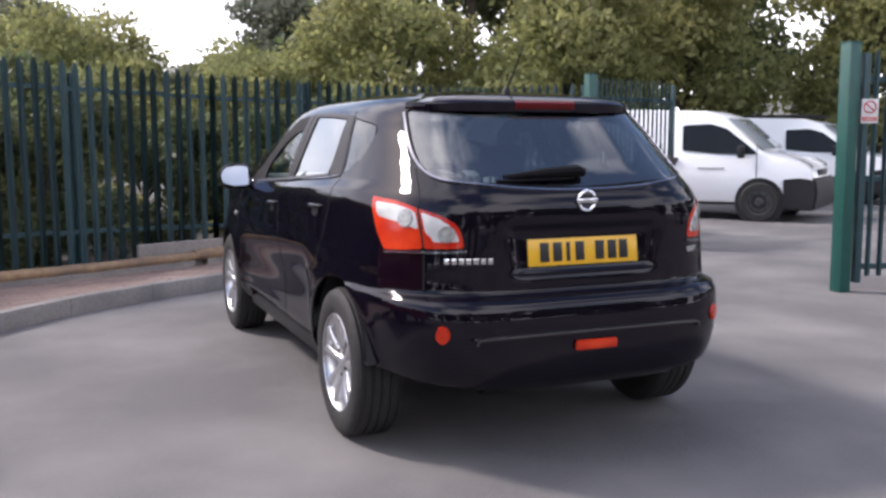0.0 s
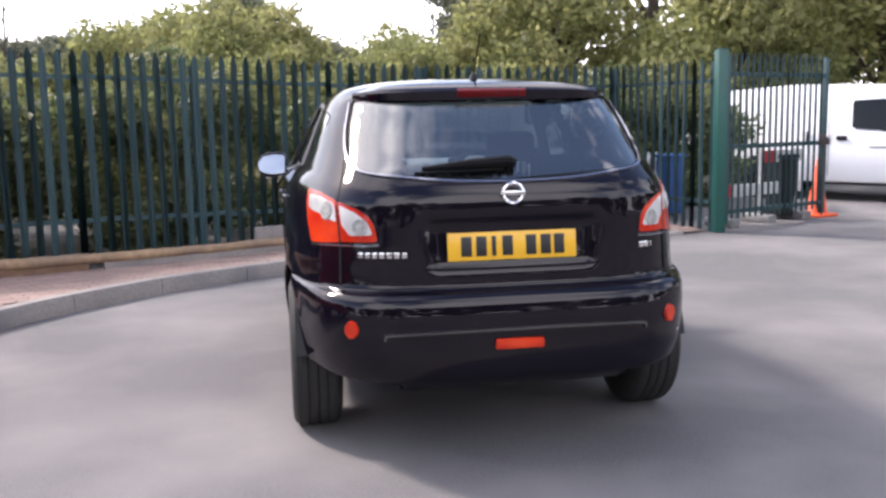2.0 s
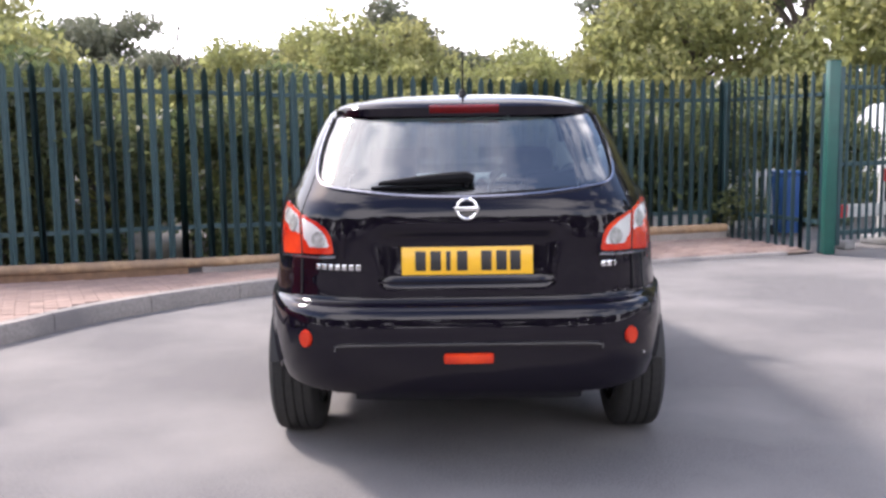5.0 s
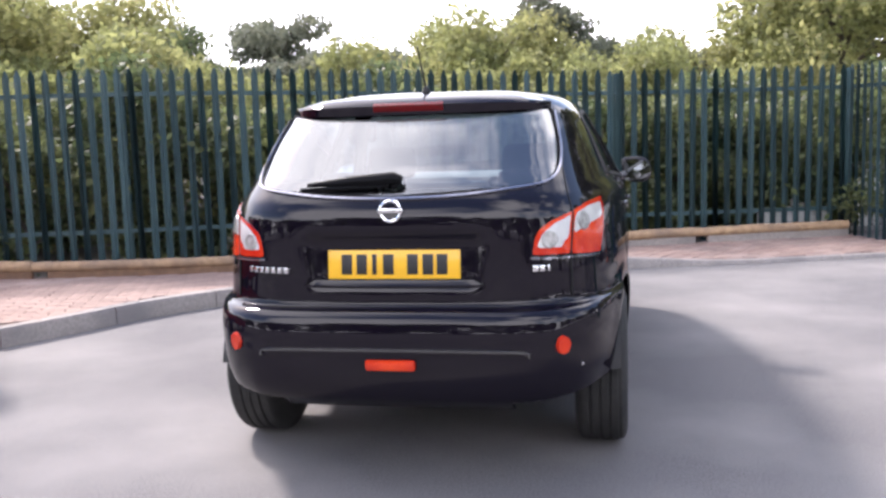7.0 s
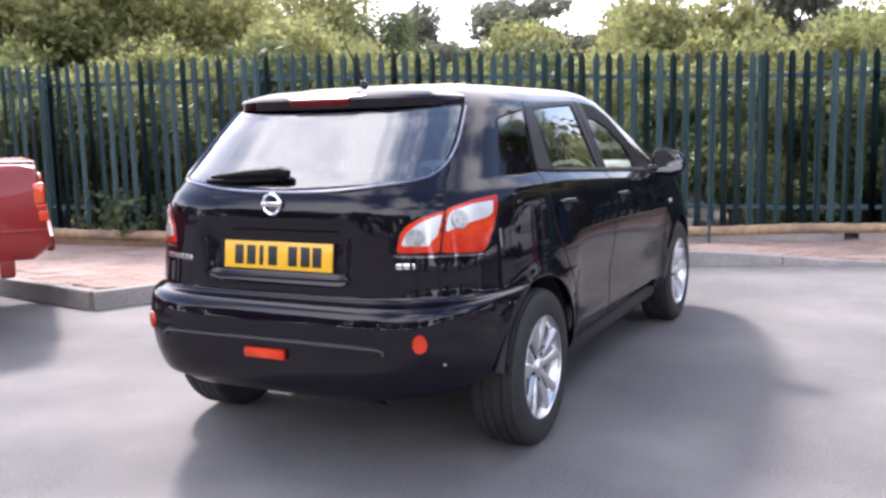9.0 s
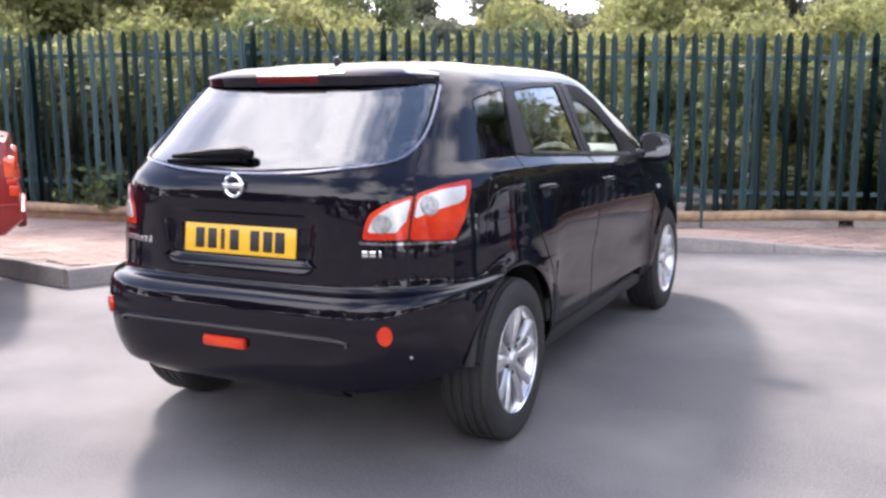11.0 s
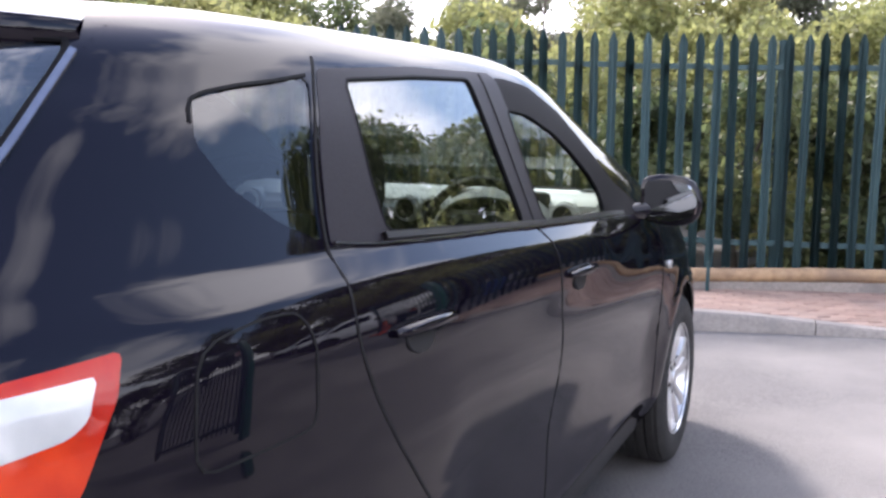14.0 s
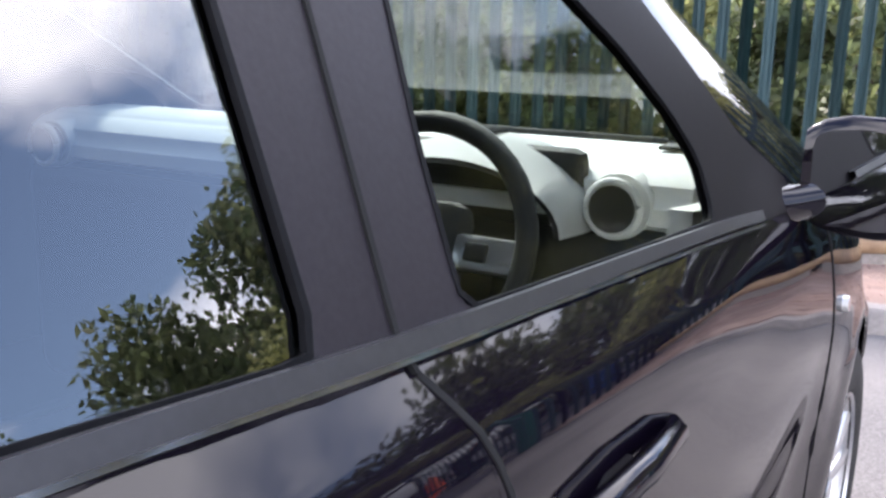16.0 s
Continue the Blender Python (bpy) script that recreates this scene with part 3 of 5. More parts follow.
def behind(step, off, jitter, seed, lo, hi):
    """Spots along the back of the fence."""
    rng = random.Random(seed)
    q, a = along(FENCE_LINE, step)
    for p, t in zip(q, a):
        if lo <= p[0] <= hi:
            o = off + rng.uniform(-jitter, jitter)
            yield (p[0] - math.sin(t) * o, p[1] + math.cos(t) * o, -.1, rng.uniform(0, 360), rng.uniform(.85, 1.15))


plant(DARK_SHRUBS, list(behind(1.15, 1.35, .2, 3, -14, 3.6)) + [(3.2, 9.9, -.1, 30, 1.0), (4.3, 10.3, -.1, 140, 1.05), (5.3, 10.2, -.1, 250, .95), (5.2, 12.4, -.1, 200, 1.1), (1.7, 8.95, -.1, 80, .80), (2.4, 9.1, -.1, 300, .86), (3.05, 9.25, -.1, 170, .80)])
plant(SHRUBS, [(x, y, z, a, s * .86) for x, y, z, a, s in behind(1.6, 2.9, .4, 5, -15, 5)] + [(x, y, z, a, s * .95) for x, y, z, a, s in behind(2.1, 5.6, .5, 9, -15, 4)])
plant(TREES, [(-1.5, 15, 0, 20, .70), (8.0, 14, 0, 90, 1.0), (4.6, 15.5, 0, 200, .86), (11.5, 14.5, 0, 45, 1.1), (-14, 9.5, 0, 60, .95), (-11, 11.5, 0, 130, .80),
              (-16, 13, 0, 160, 1.0), (15.5, 13, 0, 250, 1.1), (2.6, 17, 0, 310, .66), (-2.9, 16.6, 0, 75, .68), (-12.8, 9.4, 0, 15, .84), (-11.7, 11.4, 0, 260, .88), (-10.2, 11.9, 0, 100, .80), (-8.9, 13.6, 0, 330, .78), (-13.2, 14.0, 0, 190, .95)])
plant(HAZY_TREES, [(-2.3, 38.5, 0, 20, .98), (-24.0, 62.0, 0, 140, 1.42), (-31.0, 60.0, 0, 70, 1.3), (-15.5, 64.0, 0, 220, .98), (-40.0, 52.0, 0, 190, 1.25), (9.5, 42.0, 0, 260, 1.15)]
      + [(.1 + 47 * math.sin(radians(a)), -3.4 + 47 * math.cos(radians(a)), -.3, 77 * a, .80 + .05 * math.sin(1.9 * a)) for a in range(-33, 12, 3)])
bare_sapling((-12.3, 39.9, 0))
plant(DARK_TREES, [(10.5, 24.5, 0, 30, 1.28), (16.0, 26, 0, 110, 1.5), (25, 23.5, 0, 200, 1.45), (25, 11, 0, 280, 1.2), (-9.5, 17, 0, 20, .42),
                   # Rows at negative y and the sides are unseen, added for dark reflections.
                   (26, 2, 0, 45, .62), (24, -8, 0, 95, .60), (20, -17, 0, 10, .62), (11, -18, 0, 70, .55), (3, -19, 0, 150, .5), (-5, -18, 0, 230, .55), (-13, -17, 0, 300, .58), (-20, -9, 0, 40, .55)]
      + [(-24 + 4.2 * k, -20.5 - .6 * math.sin(2.1 * k), 0, 47 * k, .62 + .06 * math.sin(1.7 * k)) for k in range(12)]
      + [(27.5 + .5 * math.sin(k), -14 + 4.2 * k, 0, 31 * k, .62 + .05 * math.sin(2.3 * k)) for k in range(6)] + [(-24, -14 + 4.5 * k, 0, 71 * k, .58) for k in range(5)])


# ---- the parked car ----
# body levels: height, half width, rear y, front y, corner exponent
LV = ((.26, .26, .80, .34, 4.10, 5.0), (.31, .31, .84, .17, 4.20, 5.5), (.37, .37, .864, .085, 4.27, 5.5), (.48, .48, .882, .050, 4.30, 5.5),
      (.60, .60, .888, .040, 4.30, 5.5), (.665, .665, .888, .048, 4.28, 5.5), (.70, .70, .888, .072, 4.26, 5.4), (.715, .715, .888, .118, 4.25, 5.0),
      (.80, .80, .888, .118, 4.20, 4.8), (.95, .95, .876, .120, 3.95, 4.7), (1.02, 1.02, .863, .122, 3.62, 4.7), (1.06, 1.06, .850, .127, 3.42, 4.75), (1.10, 1.10, .832, .143, 3.28, 4.75),
      (1.16, 1.16, .804, .195, 3.15, 4.65), (1.25, 1.25, .762, .293, 2.98, 4.4), (1.40, 1.40, .690, .455, 2.70, 4.1), (1.46, 1.46, .655, .52, 2.55, 4.0),
      (1.505, 1.505, .600, .60, 2.40, 3.8), (1.535, 1.535, .50, .74, 2.20, 3.4), (1.555, 1.555, .34, .98, 1.95, 2.9), (1.563, 1.563, .04, 1.40, 1.50, 2.2))


def smooth_rows(rows, at):
    """Cubic through the rows of a table, at heights."""
    a = np.array(rows, float)
    k, v = a[:, 0], a[:, 1:]
    d = np.diff(v, axis=0) / np.diff(k)[:, None]
    m = np.zeros_like(v)
    same = (d[1:] * d[:-1]) > 0
    m[1:-1] = np.where(same, 2 * d[1:] * d[:-1] / np.where(same, d[1:] + d[:-1], 1), 0)
    m[0], m[-1] = d[0], d[-1]
    i = np.clip(np.searchsorted(k, at, side="right") - 1, 0, len(k) - 2)
    h = (k[i + 1] - k[i])[:, None]
    t = ((at - k[i]) / h[:, 0])[:, None]
    return (2 * t**3 - 3 * t**2 + 1) * v[i] + (t**3 - 2 * t**2 + t) * h * m[i] + (3 * t**2 - 2 * t**3) * v[i + 1] + (t**3 - t**2) * h * m[i + 1]


def outline(w, yr, yf, n, count):
    """Half a plan outline from the rear centre round the side to the front centre, even in length, with its arc length."""
    u = np.linspace(0, 1, 1600)
    th = np.pi / 2 * u**2.6 / (u**2.6 + (1 - u)**2.6)
    e = 2 / n
    ease = lambda t: min(1, max(0, t)) ** 2 * (3 - 2 * min(1, max(0, t)))  # noqa: E731
    ym = .5 * (yr + yf)
    ym += (2.2 - ym) * ease((yf - yr - 2.3) / .8)
    x = w * np.sin(th) ** e
    rear = np.stack([x, ym - (ym - yr) * np.cos(th) ** e], 1)
    e = 2 / (n + 2.0 * ease((3.75 - yf) / .5))
    front = np.stack([w * np.sin(th) ** e, ym + (yf - ym) * np.cos(th) ** e], 1)[::-1]
    p = np.concatenate([rear, front[1:]])
    s = np.r_[0, np.cumsum(np.hypot(*np.diff(p, axis=0).T))]
    at = np.linspace(0, s[-1], count)
    return np.stack([np.interp(at, s, p[:, 0]), np.interp(at, s, p[:, 1])], 1), at


def body_grid(nv=170, nu=300):
    """Points of the right half of the shell, rows bottom to top, columns from the rear centre to the front centre; and arc lengths."""
    hs = np.linspace(.26, 1.563, 3000)
    t = smooth_rows(LV, hs)
    step = np.sqrt(np.diff(t[:, 0]) ** 2 + np.diff(t[:, 1]) ** 2 + np.diff(t[:, 2]) ** 2 + .3 * np.diff(t[:, 3]) ** 2)
    s = np.r_[0, np.cumsum(step)]
    hv = np.interp(np.linspace(0, s[-1], nv), s, hs)
    rows = smooth_rows(LV, hv)
    g, arcs = np.zeros((nv, nu, 3)), np.zeros((nv, nu))
    for i, (z, w, yr, yf, n) in enumerate(rows):
        p, a = outline(w, yr, yf, n, nu)
        g[i, :, :2], g[i, :, 2], arcs[i] = p, z, a
    return g, arcs


def resample(line, step=.01, closed=True):
    p = np.array(line, float)
    if closed:
        p = np.concatenate([p, p[:1]])
    s = np.r_[0, np.cumsum(np.hypot(*np.diff(p, axis=0).T))]
    at = np.arange(0, s[-1], step)
    return np.stack([np.interp(at, s, p[:, k]) for k in range(2)], 1)


def rounded(corners, r=.03, steps=5):
    """A polygon with its corners rounded."""
    out, n = [], len(corners)
    for i in range(n):
        a, b, c = (np.array(corners[k % n], float) for k in (i - 1, i, i + 1))
        rr = min(r, .45 * np.hypot(*(a - b)), .45 * np.hypot(*(c - b)))
        p, q = b + (a - b) / np.hypot(*(a - b)) * rr, b + (c - b) / np.hypot(*(c - b)) * rr
        for t in np.linspace(0, 1, steps):
            out.append((1 - t) ** 2 * p + 2 * t * (1 - t) * b + t * t * q)
    return np.array(out)


def within_poly(p, poly):
    x, y = p[..., 0], p[..., 1]
    c = np.zeros(x.shape, bool)
    for (x1, y1), (x2, y2) in zip(poly, np.roll(poly, -1, 0)):
        if y1 != y2:
            c ^= ((y1 > y) != (y2 > y)) & (x < (x2 - x1) * (y - y1) / (y2 - y1) + x1)
    return c


HALF, ARCS = body_grid(240, 430)
SKIN = np.concatenate([HALF[:, :0:-1] * np.array([-1, 1, 1]), HALF], 1)
REACH = np.concatenate([-ARCS[:, :0:-1], ARCS], 1)
ROWS_N, COLS_N = SKIN.shape[:2]
HUB_R, HUB_F, HUB_Z = .81, 3.44, .335


def circle(y, z, r, n=48):
    return np.array([(y + r * math.cos(a), z + r * math.sin(a)) for a in np.linspace(0, 2 * math.pi, n, endpoint=False)])


def mirrored(p):
    return np.array([(-a, b) for a, b in p])


# outlines on the shell: "y" in side view (y, z), "s" unrolled round the rear (way from the middle, z), "x" from the front (x, z)
REAR_GLASS = rounded([(0, 1.128), (0.45, 1.152), (0.575, 1.167), (0.618, 1.178), (0.648, 1.2), (0.668, 1.235), (0.669, 1.3), (0.648, 1.4), (0.636, 1.46), (-0.636, 1.46), (-0.648, 1.4), (-0.669, 1.3), (-0.668, 1.235), (-0.648, 1.2), (-0.618, 1.178), (-0.575, 1.167), (-0.45, 1.152)], .03)
LAMP_IN = rounded([(.534, .902), (.547, .968), (.566, .998), (.617, 1.027), (.719, 1.055), (.697, .898)], .012)
LAMP_OUT = rounded([(.703, .897), (.727, 1.057), (.838, 1.081), (.990, 1.091), (.994, 1.047), (.952, .956), (.902, .883), (.80, .889)], .014)
WHITE_IN = rounded([(.552, .928), (.566, .964), (.590, .991), (.630, 1.016), (.709, 1.042), (.690, .960), (.671, .949), (.656, .925)], .010)
WHITE_OUT = rounded([(.722, .973), (.735, 1.032), (.752, 1.049), (.845, 1.067), (.965, 1.071), (.959, 1.029), (.937, 1.014), (.830, 1.000)], .010)
GLASS_REAR_DOOR = rounded([(1.155, 1.166), (1.165, 1.25), (1.212, 1.424), (1.50, 1.440), (1.785, 1.446), (1.768, 1.30), (1.752, 1.124), (1.60, 1.136), (1.45, 1.146)], .016)
GLASS_QUARTER = rounded([(.968, 1.170), (.985, 1.215), (1.030, 1.308), (1.098, 1.412), (1.088, 1.424), (.90, 1.400), (.818, 1.384), (.790, 1.325), (.820, 1.262), (.89, 1.206)], .012)
GLASS_FRONT = rounded([(1.880, 1.116), (1.896, 1.21), (1.942, 1.378), (2.07, 1.366), (2.215, 1.317), (2.30, 1.265), (2.375, 1.20), (2.408, 1.150), (2.385, 1.092), (2.18, 1.101)], .016)
FRAME = rounded([(.985, 1.163), (1.00, 1.200), (1.05, 1.305), (1.115, 1.408), (1.14, 1.440), (1.50, 1.460), (1.93, 1.466), (1.960, 1.452), (1.905, 1.125), (1.898, 1.103), (1.80, 1.108), (1.40, 1.132), (1.10, 1.151)], .012)
DOOR_REAR = rounded([(1.18, .66), (1.03, .86), (.955, 1.02), (.968, 1.125), (.982, 1.184), (1.035, 1.300), (1.10, 1.400), (1.15, 1.468), (1.845, 1.478), (1.812, 1.12), (1.872, .90), (1.872, .34), (1.30, .32), (1.25, .50)], .02)
DOOR_FRONT = rounded([(1.872, .34), (1.872, .90), (1.812, 1.12), (1.845, 1.478), (2.22, 1.456), (2.42, 1.380), (2.58, 1.270), (2.93, 1.07), (3.0, .86), (2.99, .36)], .02)
TAILGATE = rounded([(-.70, .738), (.70, .738), (.700, .89), (.724, 1.058), (.700, 1.15), (.688, 1.21), (.686, 1.30), (.664, 1.40), (.650, 1.49), (-.650, 1.49), (-.664, 1.40), (-.686, 1.30), (-.688, 1.21), (-.700, 1.15), (-.724, 1.058), (-.700, .89)], .02)
SCREEN = rounded([(-.74, 1.065), (.74, 1.065), (.585, 1.47), (-.585, 1.47)], .03)
SKIRT_CUT = np.array([(-.2, .20), (-.2, .33), (.12, .355), (.40, .40), (.60, .42), (.60, .20)])
PILLAR_FRONT = rounded([(1.960, 1.455), (2.02, 1.455), (2.18, 1.441), (2.36, 1.374), (2.485, 1.265), (2.59, 1.165), (2.74, 1.095), (2.74, 1.055), (2.40, 1.075), (2.18, 1.088), (1.898, 1.103), (1.905, 1.125)], .010)
BUMPER = [(-1.02, .18), (1.02, .18), (1.02, .675), (.92, .684), (-.92, .684), (-1.02, .675)]
FUEL_FLAP = rounded([(1.10, .925), (1.10, 1.075), (1.20, 1.088), (1.275, 1.085), (1.318, 1.045), (1.325, .93)], .03)


class Zone:
    def __init__(self, name, kind, poly, side=0, test=None):
        self.name, self.kind, self.poly, self.side, self.test = name, kind, np.array(poly, float), side, test


def coords(kind):
    return np.stack([{"y": SKIN[..., 1], "s": REACH, "x": SKIN[..., 0]}[kind], SKIN[..., 2]], -1)


ZONES = [Zone("arch", "y", circle(HUB_R, HUB_Z, .392), 1), Zone("arch", "y", circle(HUB_R, HUB_Z, .392), -1),
         Zone("arch", "y", circle(HUB_F, HUB_Z, .385), 1), Zone("arch", "y", circle(HUB_F, HUB_Z, .385), -1),
         Zone("arch", "s", [(-.80, .20), (-.80, .302), (.80, .302), (.80, .20)]), Zone("arch", "y", SKIRT_CUT, 1), Zone("arch", "y", SKIRT_CUT, -1), Zone("rear_window", "s", REAR_GLASS)]
for sd in (1, -1):
    turn_it = (lambda p: p) if sd > 0 else mirrored
    ZONES += [Zone("lamp_white_in", "s", turn_it(WHITE_IN), sd), Zone("lamp_white_out", "s", turn_it(WHITE_OUT), sd),
              Zone("lamp_in", "s", turn_it(LAMP_IN), sd), Zone("lamp_out", "s", turn_it(LAMP_OUT), sd),
              Zone("quarter_window", "y", GLASS_QUARTER, sd), Zone("rear_door_window", "y", GLASS_REAR_DOOR, sd), Zone("front_door_window", "y", GLASS_FRONT, sd),
              Zone("window_frame", "y", FRAME, sd), Zone("front_pillar", "y", PILLAR_FRONT, sd), Zone("rear_door", "y", DOOR_REAR, sd), Zone("front_door", "y", DOOR_FRONT, sd)]
ZONES.append(Zone("fuel_flap", "s", FUEL_FLAP, 1))
ZONES += [Zone("windscreen", "x", SCREEN, 0, "front"), Zone("tailgate", "s", TAILGATE), Zone("bumper", "s", BUMPER)]


def zone_faces():
    """For every face of the shell the zone it belongs to, and the shell with its points drawn to the zones' outlines."""
    mid = lambda a: .25 * (a[:-1, :-1] + a[1:, :-1] + a[1:, 1:] + a[:-1, 1:])  # noqa: E731
    centre = mid(SKIN)
    own = np.full(centre.shape[:2], -1)
    for k, zn in reversed(list(enumerate(ZONES))):
        ok = within_poly(mid(coords(zn.kind)), zn.poly)
        if zn.kind == "y":
            ok &= (centre[..., 0] * zn.side > .45)
        elif zn.side:
            ok &= centre[..., 0] * zn.side > 0
        if zn.kind == "s":
            ok &= centre[..., 1] < 1.6
        if zn.test == "front":
            ok &= (centre[..., 1] > 2.25) & (own < 0)
        own[ok] = k
    pts = SKIN.copy()
    i, j = np.meshgrid(np.arange(ROWS_N), np.arange(COLS_N), indexing="ij")
    done = np.zeros((ROWS_N, COLS_N), bool)
    pad = np.full((ROWS_N + 1, COLS_N + 1), -2)
    pad[1:-1, 1:-1] = own
    round_it = np.stack([pad[:-1, :-1], pad[1:, :-1], pad[1:, 1:], pad[:-1, 1:]])
    for k, zn in enumerate(ZONES):
        edge = (round_it == k).any(0) & (round_it != k).any(0) & ~done
        if not edge.any():
            continue
        co = coords(zn.kind)
        du, dv = np.gradient(co, axis=1), np.gradient(co, axis=0)
        ring = resample(zn.poly, .004)
        for a, b in zip(i[edge], j[edge]):
            d = ring - co[a, b]
            m = (d**2).sum(1).argmin()
            d = d[m]
            if np.hypot(*d) > .03:
                continue
            jac = np.stack([du[a, b], dv[a, b]], 1)
            try:
                dj, di = np.linalg.solve(jac, d)
            except np.linalg.LinAlgError:
                continue
            if abs(dj) > 1.6 or abs(di) > 1.6:
                continue
            fi, fj = np.clip(a + di, 0, ROWS_N - 1.001), np.clip(b + dj, 0, COLS_N - 1.001)
            i0, j0 = int(fi), int(fj)
            u, v = fi - i0, fj - j0
            pts[a, b] = (1 - u) * ((1 - v) * SKIN[i0, j0] + v * SKIN[i0, j0 + 1]) + u * ((1 - v) * SKIN[i0 + 1, j0] + v * SKIN[i0 + 1, j0 + 1])
            done[a, b] = True
    return own, pts


def shell_normals(p):
    n = np.cross(np.gradient(p, axis=1), np.gradient(p, axis=0))
    return n / (np.linalg.norm(n, axis=-1, keepdims=True) + 1e-12)


OWNER, SHELL = zone_faces()
NORMALS = shell_normals(SKIN)


def shape_shell():
    """Wheel-arch lips, the plate recess, a shoulder crease and the sculpted lower doors, as shifts along the normals."""
    x, y, z = SKIN[..., 0], SKIN[..., 1], SKIN[..., 2]
    s = np.abs(REACH)
    push = np.zeros(x.shape)
    for hy in (HUB_R, HUB_F):
        r = np.hypot(y - hy, z - HUB_Z)
        lip = np.exp(-((r - .40) / .045) ** 2) * (np.abs(x) > .6) * (z < .9)
        push += .009 * lip
    soft = lambda d, w: 1 / (1 + np.exp(-d / w))  # noqa: E731
    half_w = .325 + .10 * (z - .775)
    push -= (.022 + .06 * np.clip(z - .83, 0, .12)) * soft(half_w - s, .012) * soft(z - .790, .008) * soft(.978 - z, .010) * (y < .5)
    side = (np.abs(x) > .6) & (y > .4) & (y < 3.9)
    rise = z - np.interp(y, (.55, 1.0, 1.3, 1.6, 1.85, 2.10, 2.6), (1.104, 1.102, 1.094, 1.078, 1.063, 1.048, 1.020))
    fold = np.where(rise > 0, np.clip(1 - rise / .050, 0, 1), np.exp(-(rise / .10) ** 2))
    push += side * .018 * fold * soft(y - .62, .05) * soft(2.35 - y, .10)
    push += side * (-.012 * np.exp(-((z - .60) / .11) ** 2) * soft(y - 1.25, .05) * soft(3.0 - y, .05))
    push -= side * .034 * soft(.70 - z, .08) * soft(y - 1.28, .04) * soft(2.98 - y, .04)
    push += side * .010 * np.exp(-((z - .38) / .04) ** 2) * soft(y - 1.2, .05) * soft(3.05 - y, .05)
    low = (y < .6)
    push += low * (.006 * soft(.558 - z, .004) * soft(.60 - s, .02))
    return push


PUSH = shape_shell()
SHELL = SHELL + NORMALS * PUSH[..., None]
SOFT_NORMALS = shell_normals(SKIN + NORMALS * PUSH[..., None])


def on_shell(a, z, kind="y", side=1, off=0.0):
    """The point of the shell at (a, z) in a zone's own terms."""
    co = coords(kind)
    d = (co[..., 0] - a) ** 2 + (co[..., 1] - z) ** 2
    if kind == "y":
        d = d + 9.0 * (SKIN[..., 0] * side < .3)
    if kind == "s":
        d = d + 9.0 * (SKIN[..., 1] > 1.7)
    i, j = np.unravel_index(d.argmin(), d.shape)
    p, n = SKIN[i, j] + NORMALS[i, j] * PUSH[i, j], NORMALS[i, j]
    u, v = np.gradient(co[max(0, i - 1):i + 2, j], axis=0).mean(0), None
    ju = co[i, min(j + 1, COLS_N - 1)] - co[i, j - 1]
    jv = co[min(i + 1, ROWS_N - 1), j] - co[i - 1, j]
    try:
        dj, di = np.linalg.solve(np.stack([ju, jv], 1), np.array([a, z]) - co[i, j])
        p = p + dj * (SKIN[i, min(j + 1, COLS_N - 1)] - SKIN[i, j - 1]) + di * (SKIN[min(i + 1, ROWS_N - 1), j] - SKIN[i - 1, j])
    except np.linalg.LinAlgError:
        pass
    return Vector(p + n * off), Vector(n)


def shell_part(name, ids, mat, parent, label="", off=0.0, side=0, thick=0.0):
    """The faces of some zones as one mesh."""
    pick = np.isin(OWNER, ids)
    if side:
        pick &= (.25 * (SKIN[:-1, :-1, 0] + SKIN[1:, :-1, 0] + SKIN[1:, 1:, 0] + SKIN[:-1, 1:, 0])) * side > 0
    a, b = np.nonzero(pick)
    idx = np.stack([a * COLS_N + b, a * COLS_N + b + 1, (a + 1) * COLS_N + b + 1, (a + 1) * COLS_N + b], 1)
    used, inv = np.unique(idx, return_inverse=True)
    v = SHELL.reshape(-1, 3)[used] + NORMALS.reshape(-1, 3)[used] * off
    f = inv.reshape(-1, 4)
    lean = SOFT_NORMALS.reshape(-1, 3)[used]
    if thick:
        n = len(v)
        back = v - NORMALS.reshape(-1, 3)[used] * thick
        e = np.concatenate([f[:, [0, 1]], f[:, [1, 2]], f[:, [2, 3]], f[:, [3, 0]]])
        seen = {}
        for p, q in e:
            seen[(p, q)] = True
        rim = [(p, q) for p, q in seen if (q, p) not in seen]
        f = [tuple(q) for q in f] + [tuple(q[::-1] + n) for q in f] + [(q, p, p + n, q + n) for p, q in rim]
        v = np.concatenate([v, back])
        lean = np.concatenate([lean, -lean])
    ob = raw(name, v, f, mat, parent, label)
    ob.data.normals_split_custom_set_from_vertices([tuple(q) for q in lean])
    return ob


def zone_ids(name, side=None):
    return [k for k, zn in enumerate(ZONES) if zn.name == name and (side is None or zn.side in (0, side))]


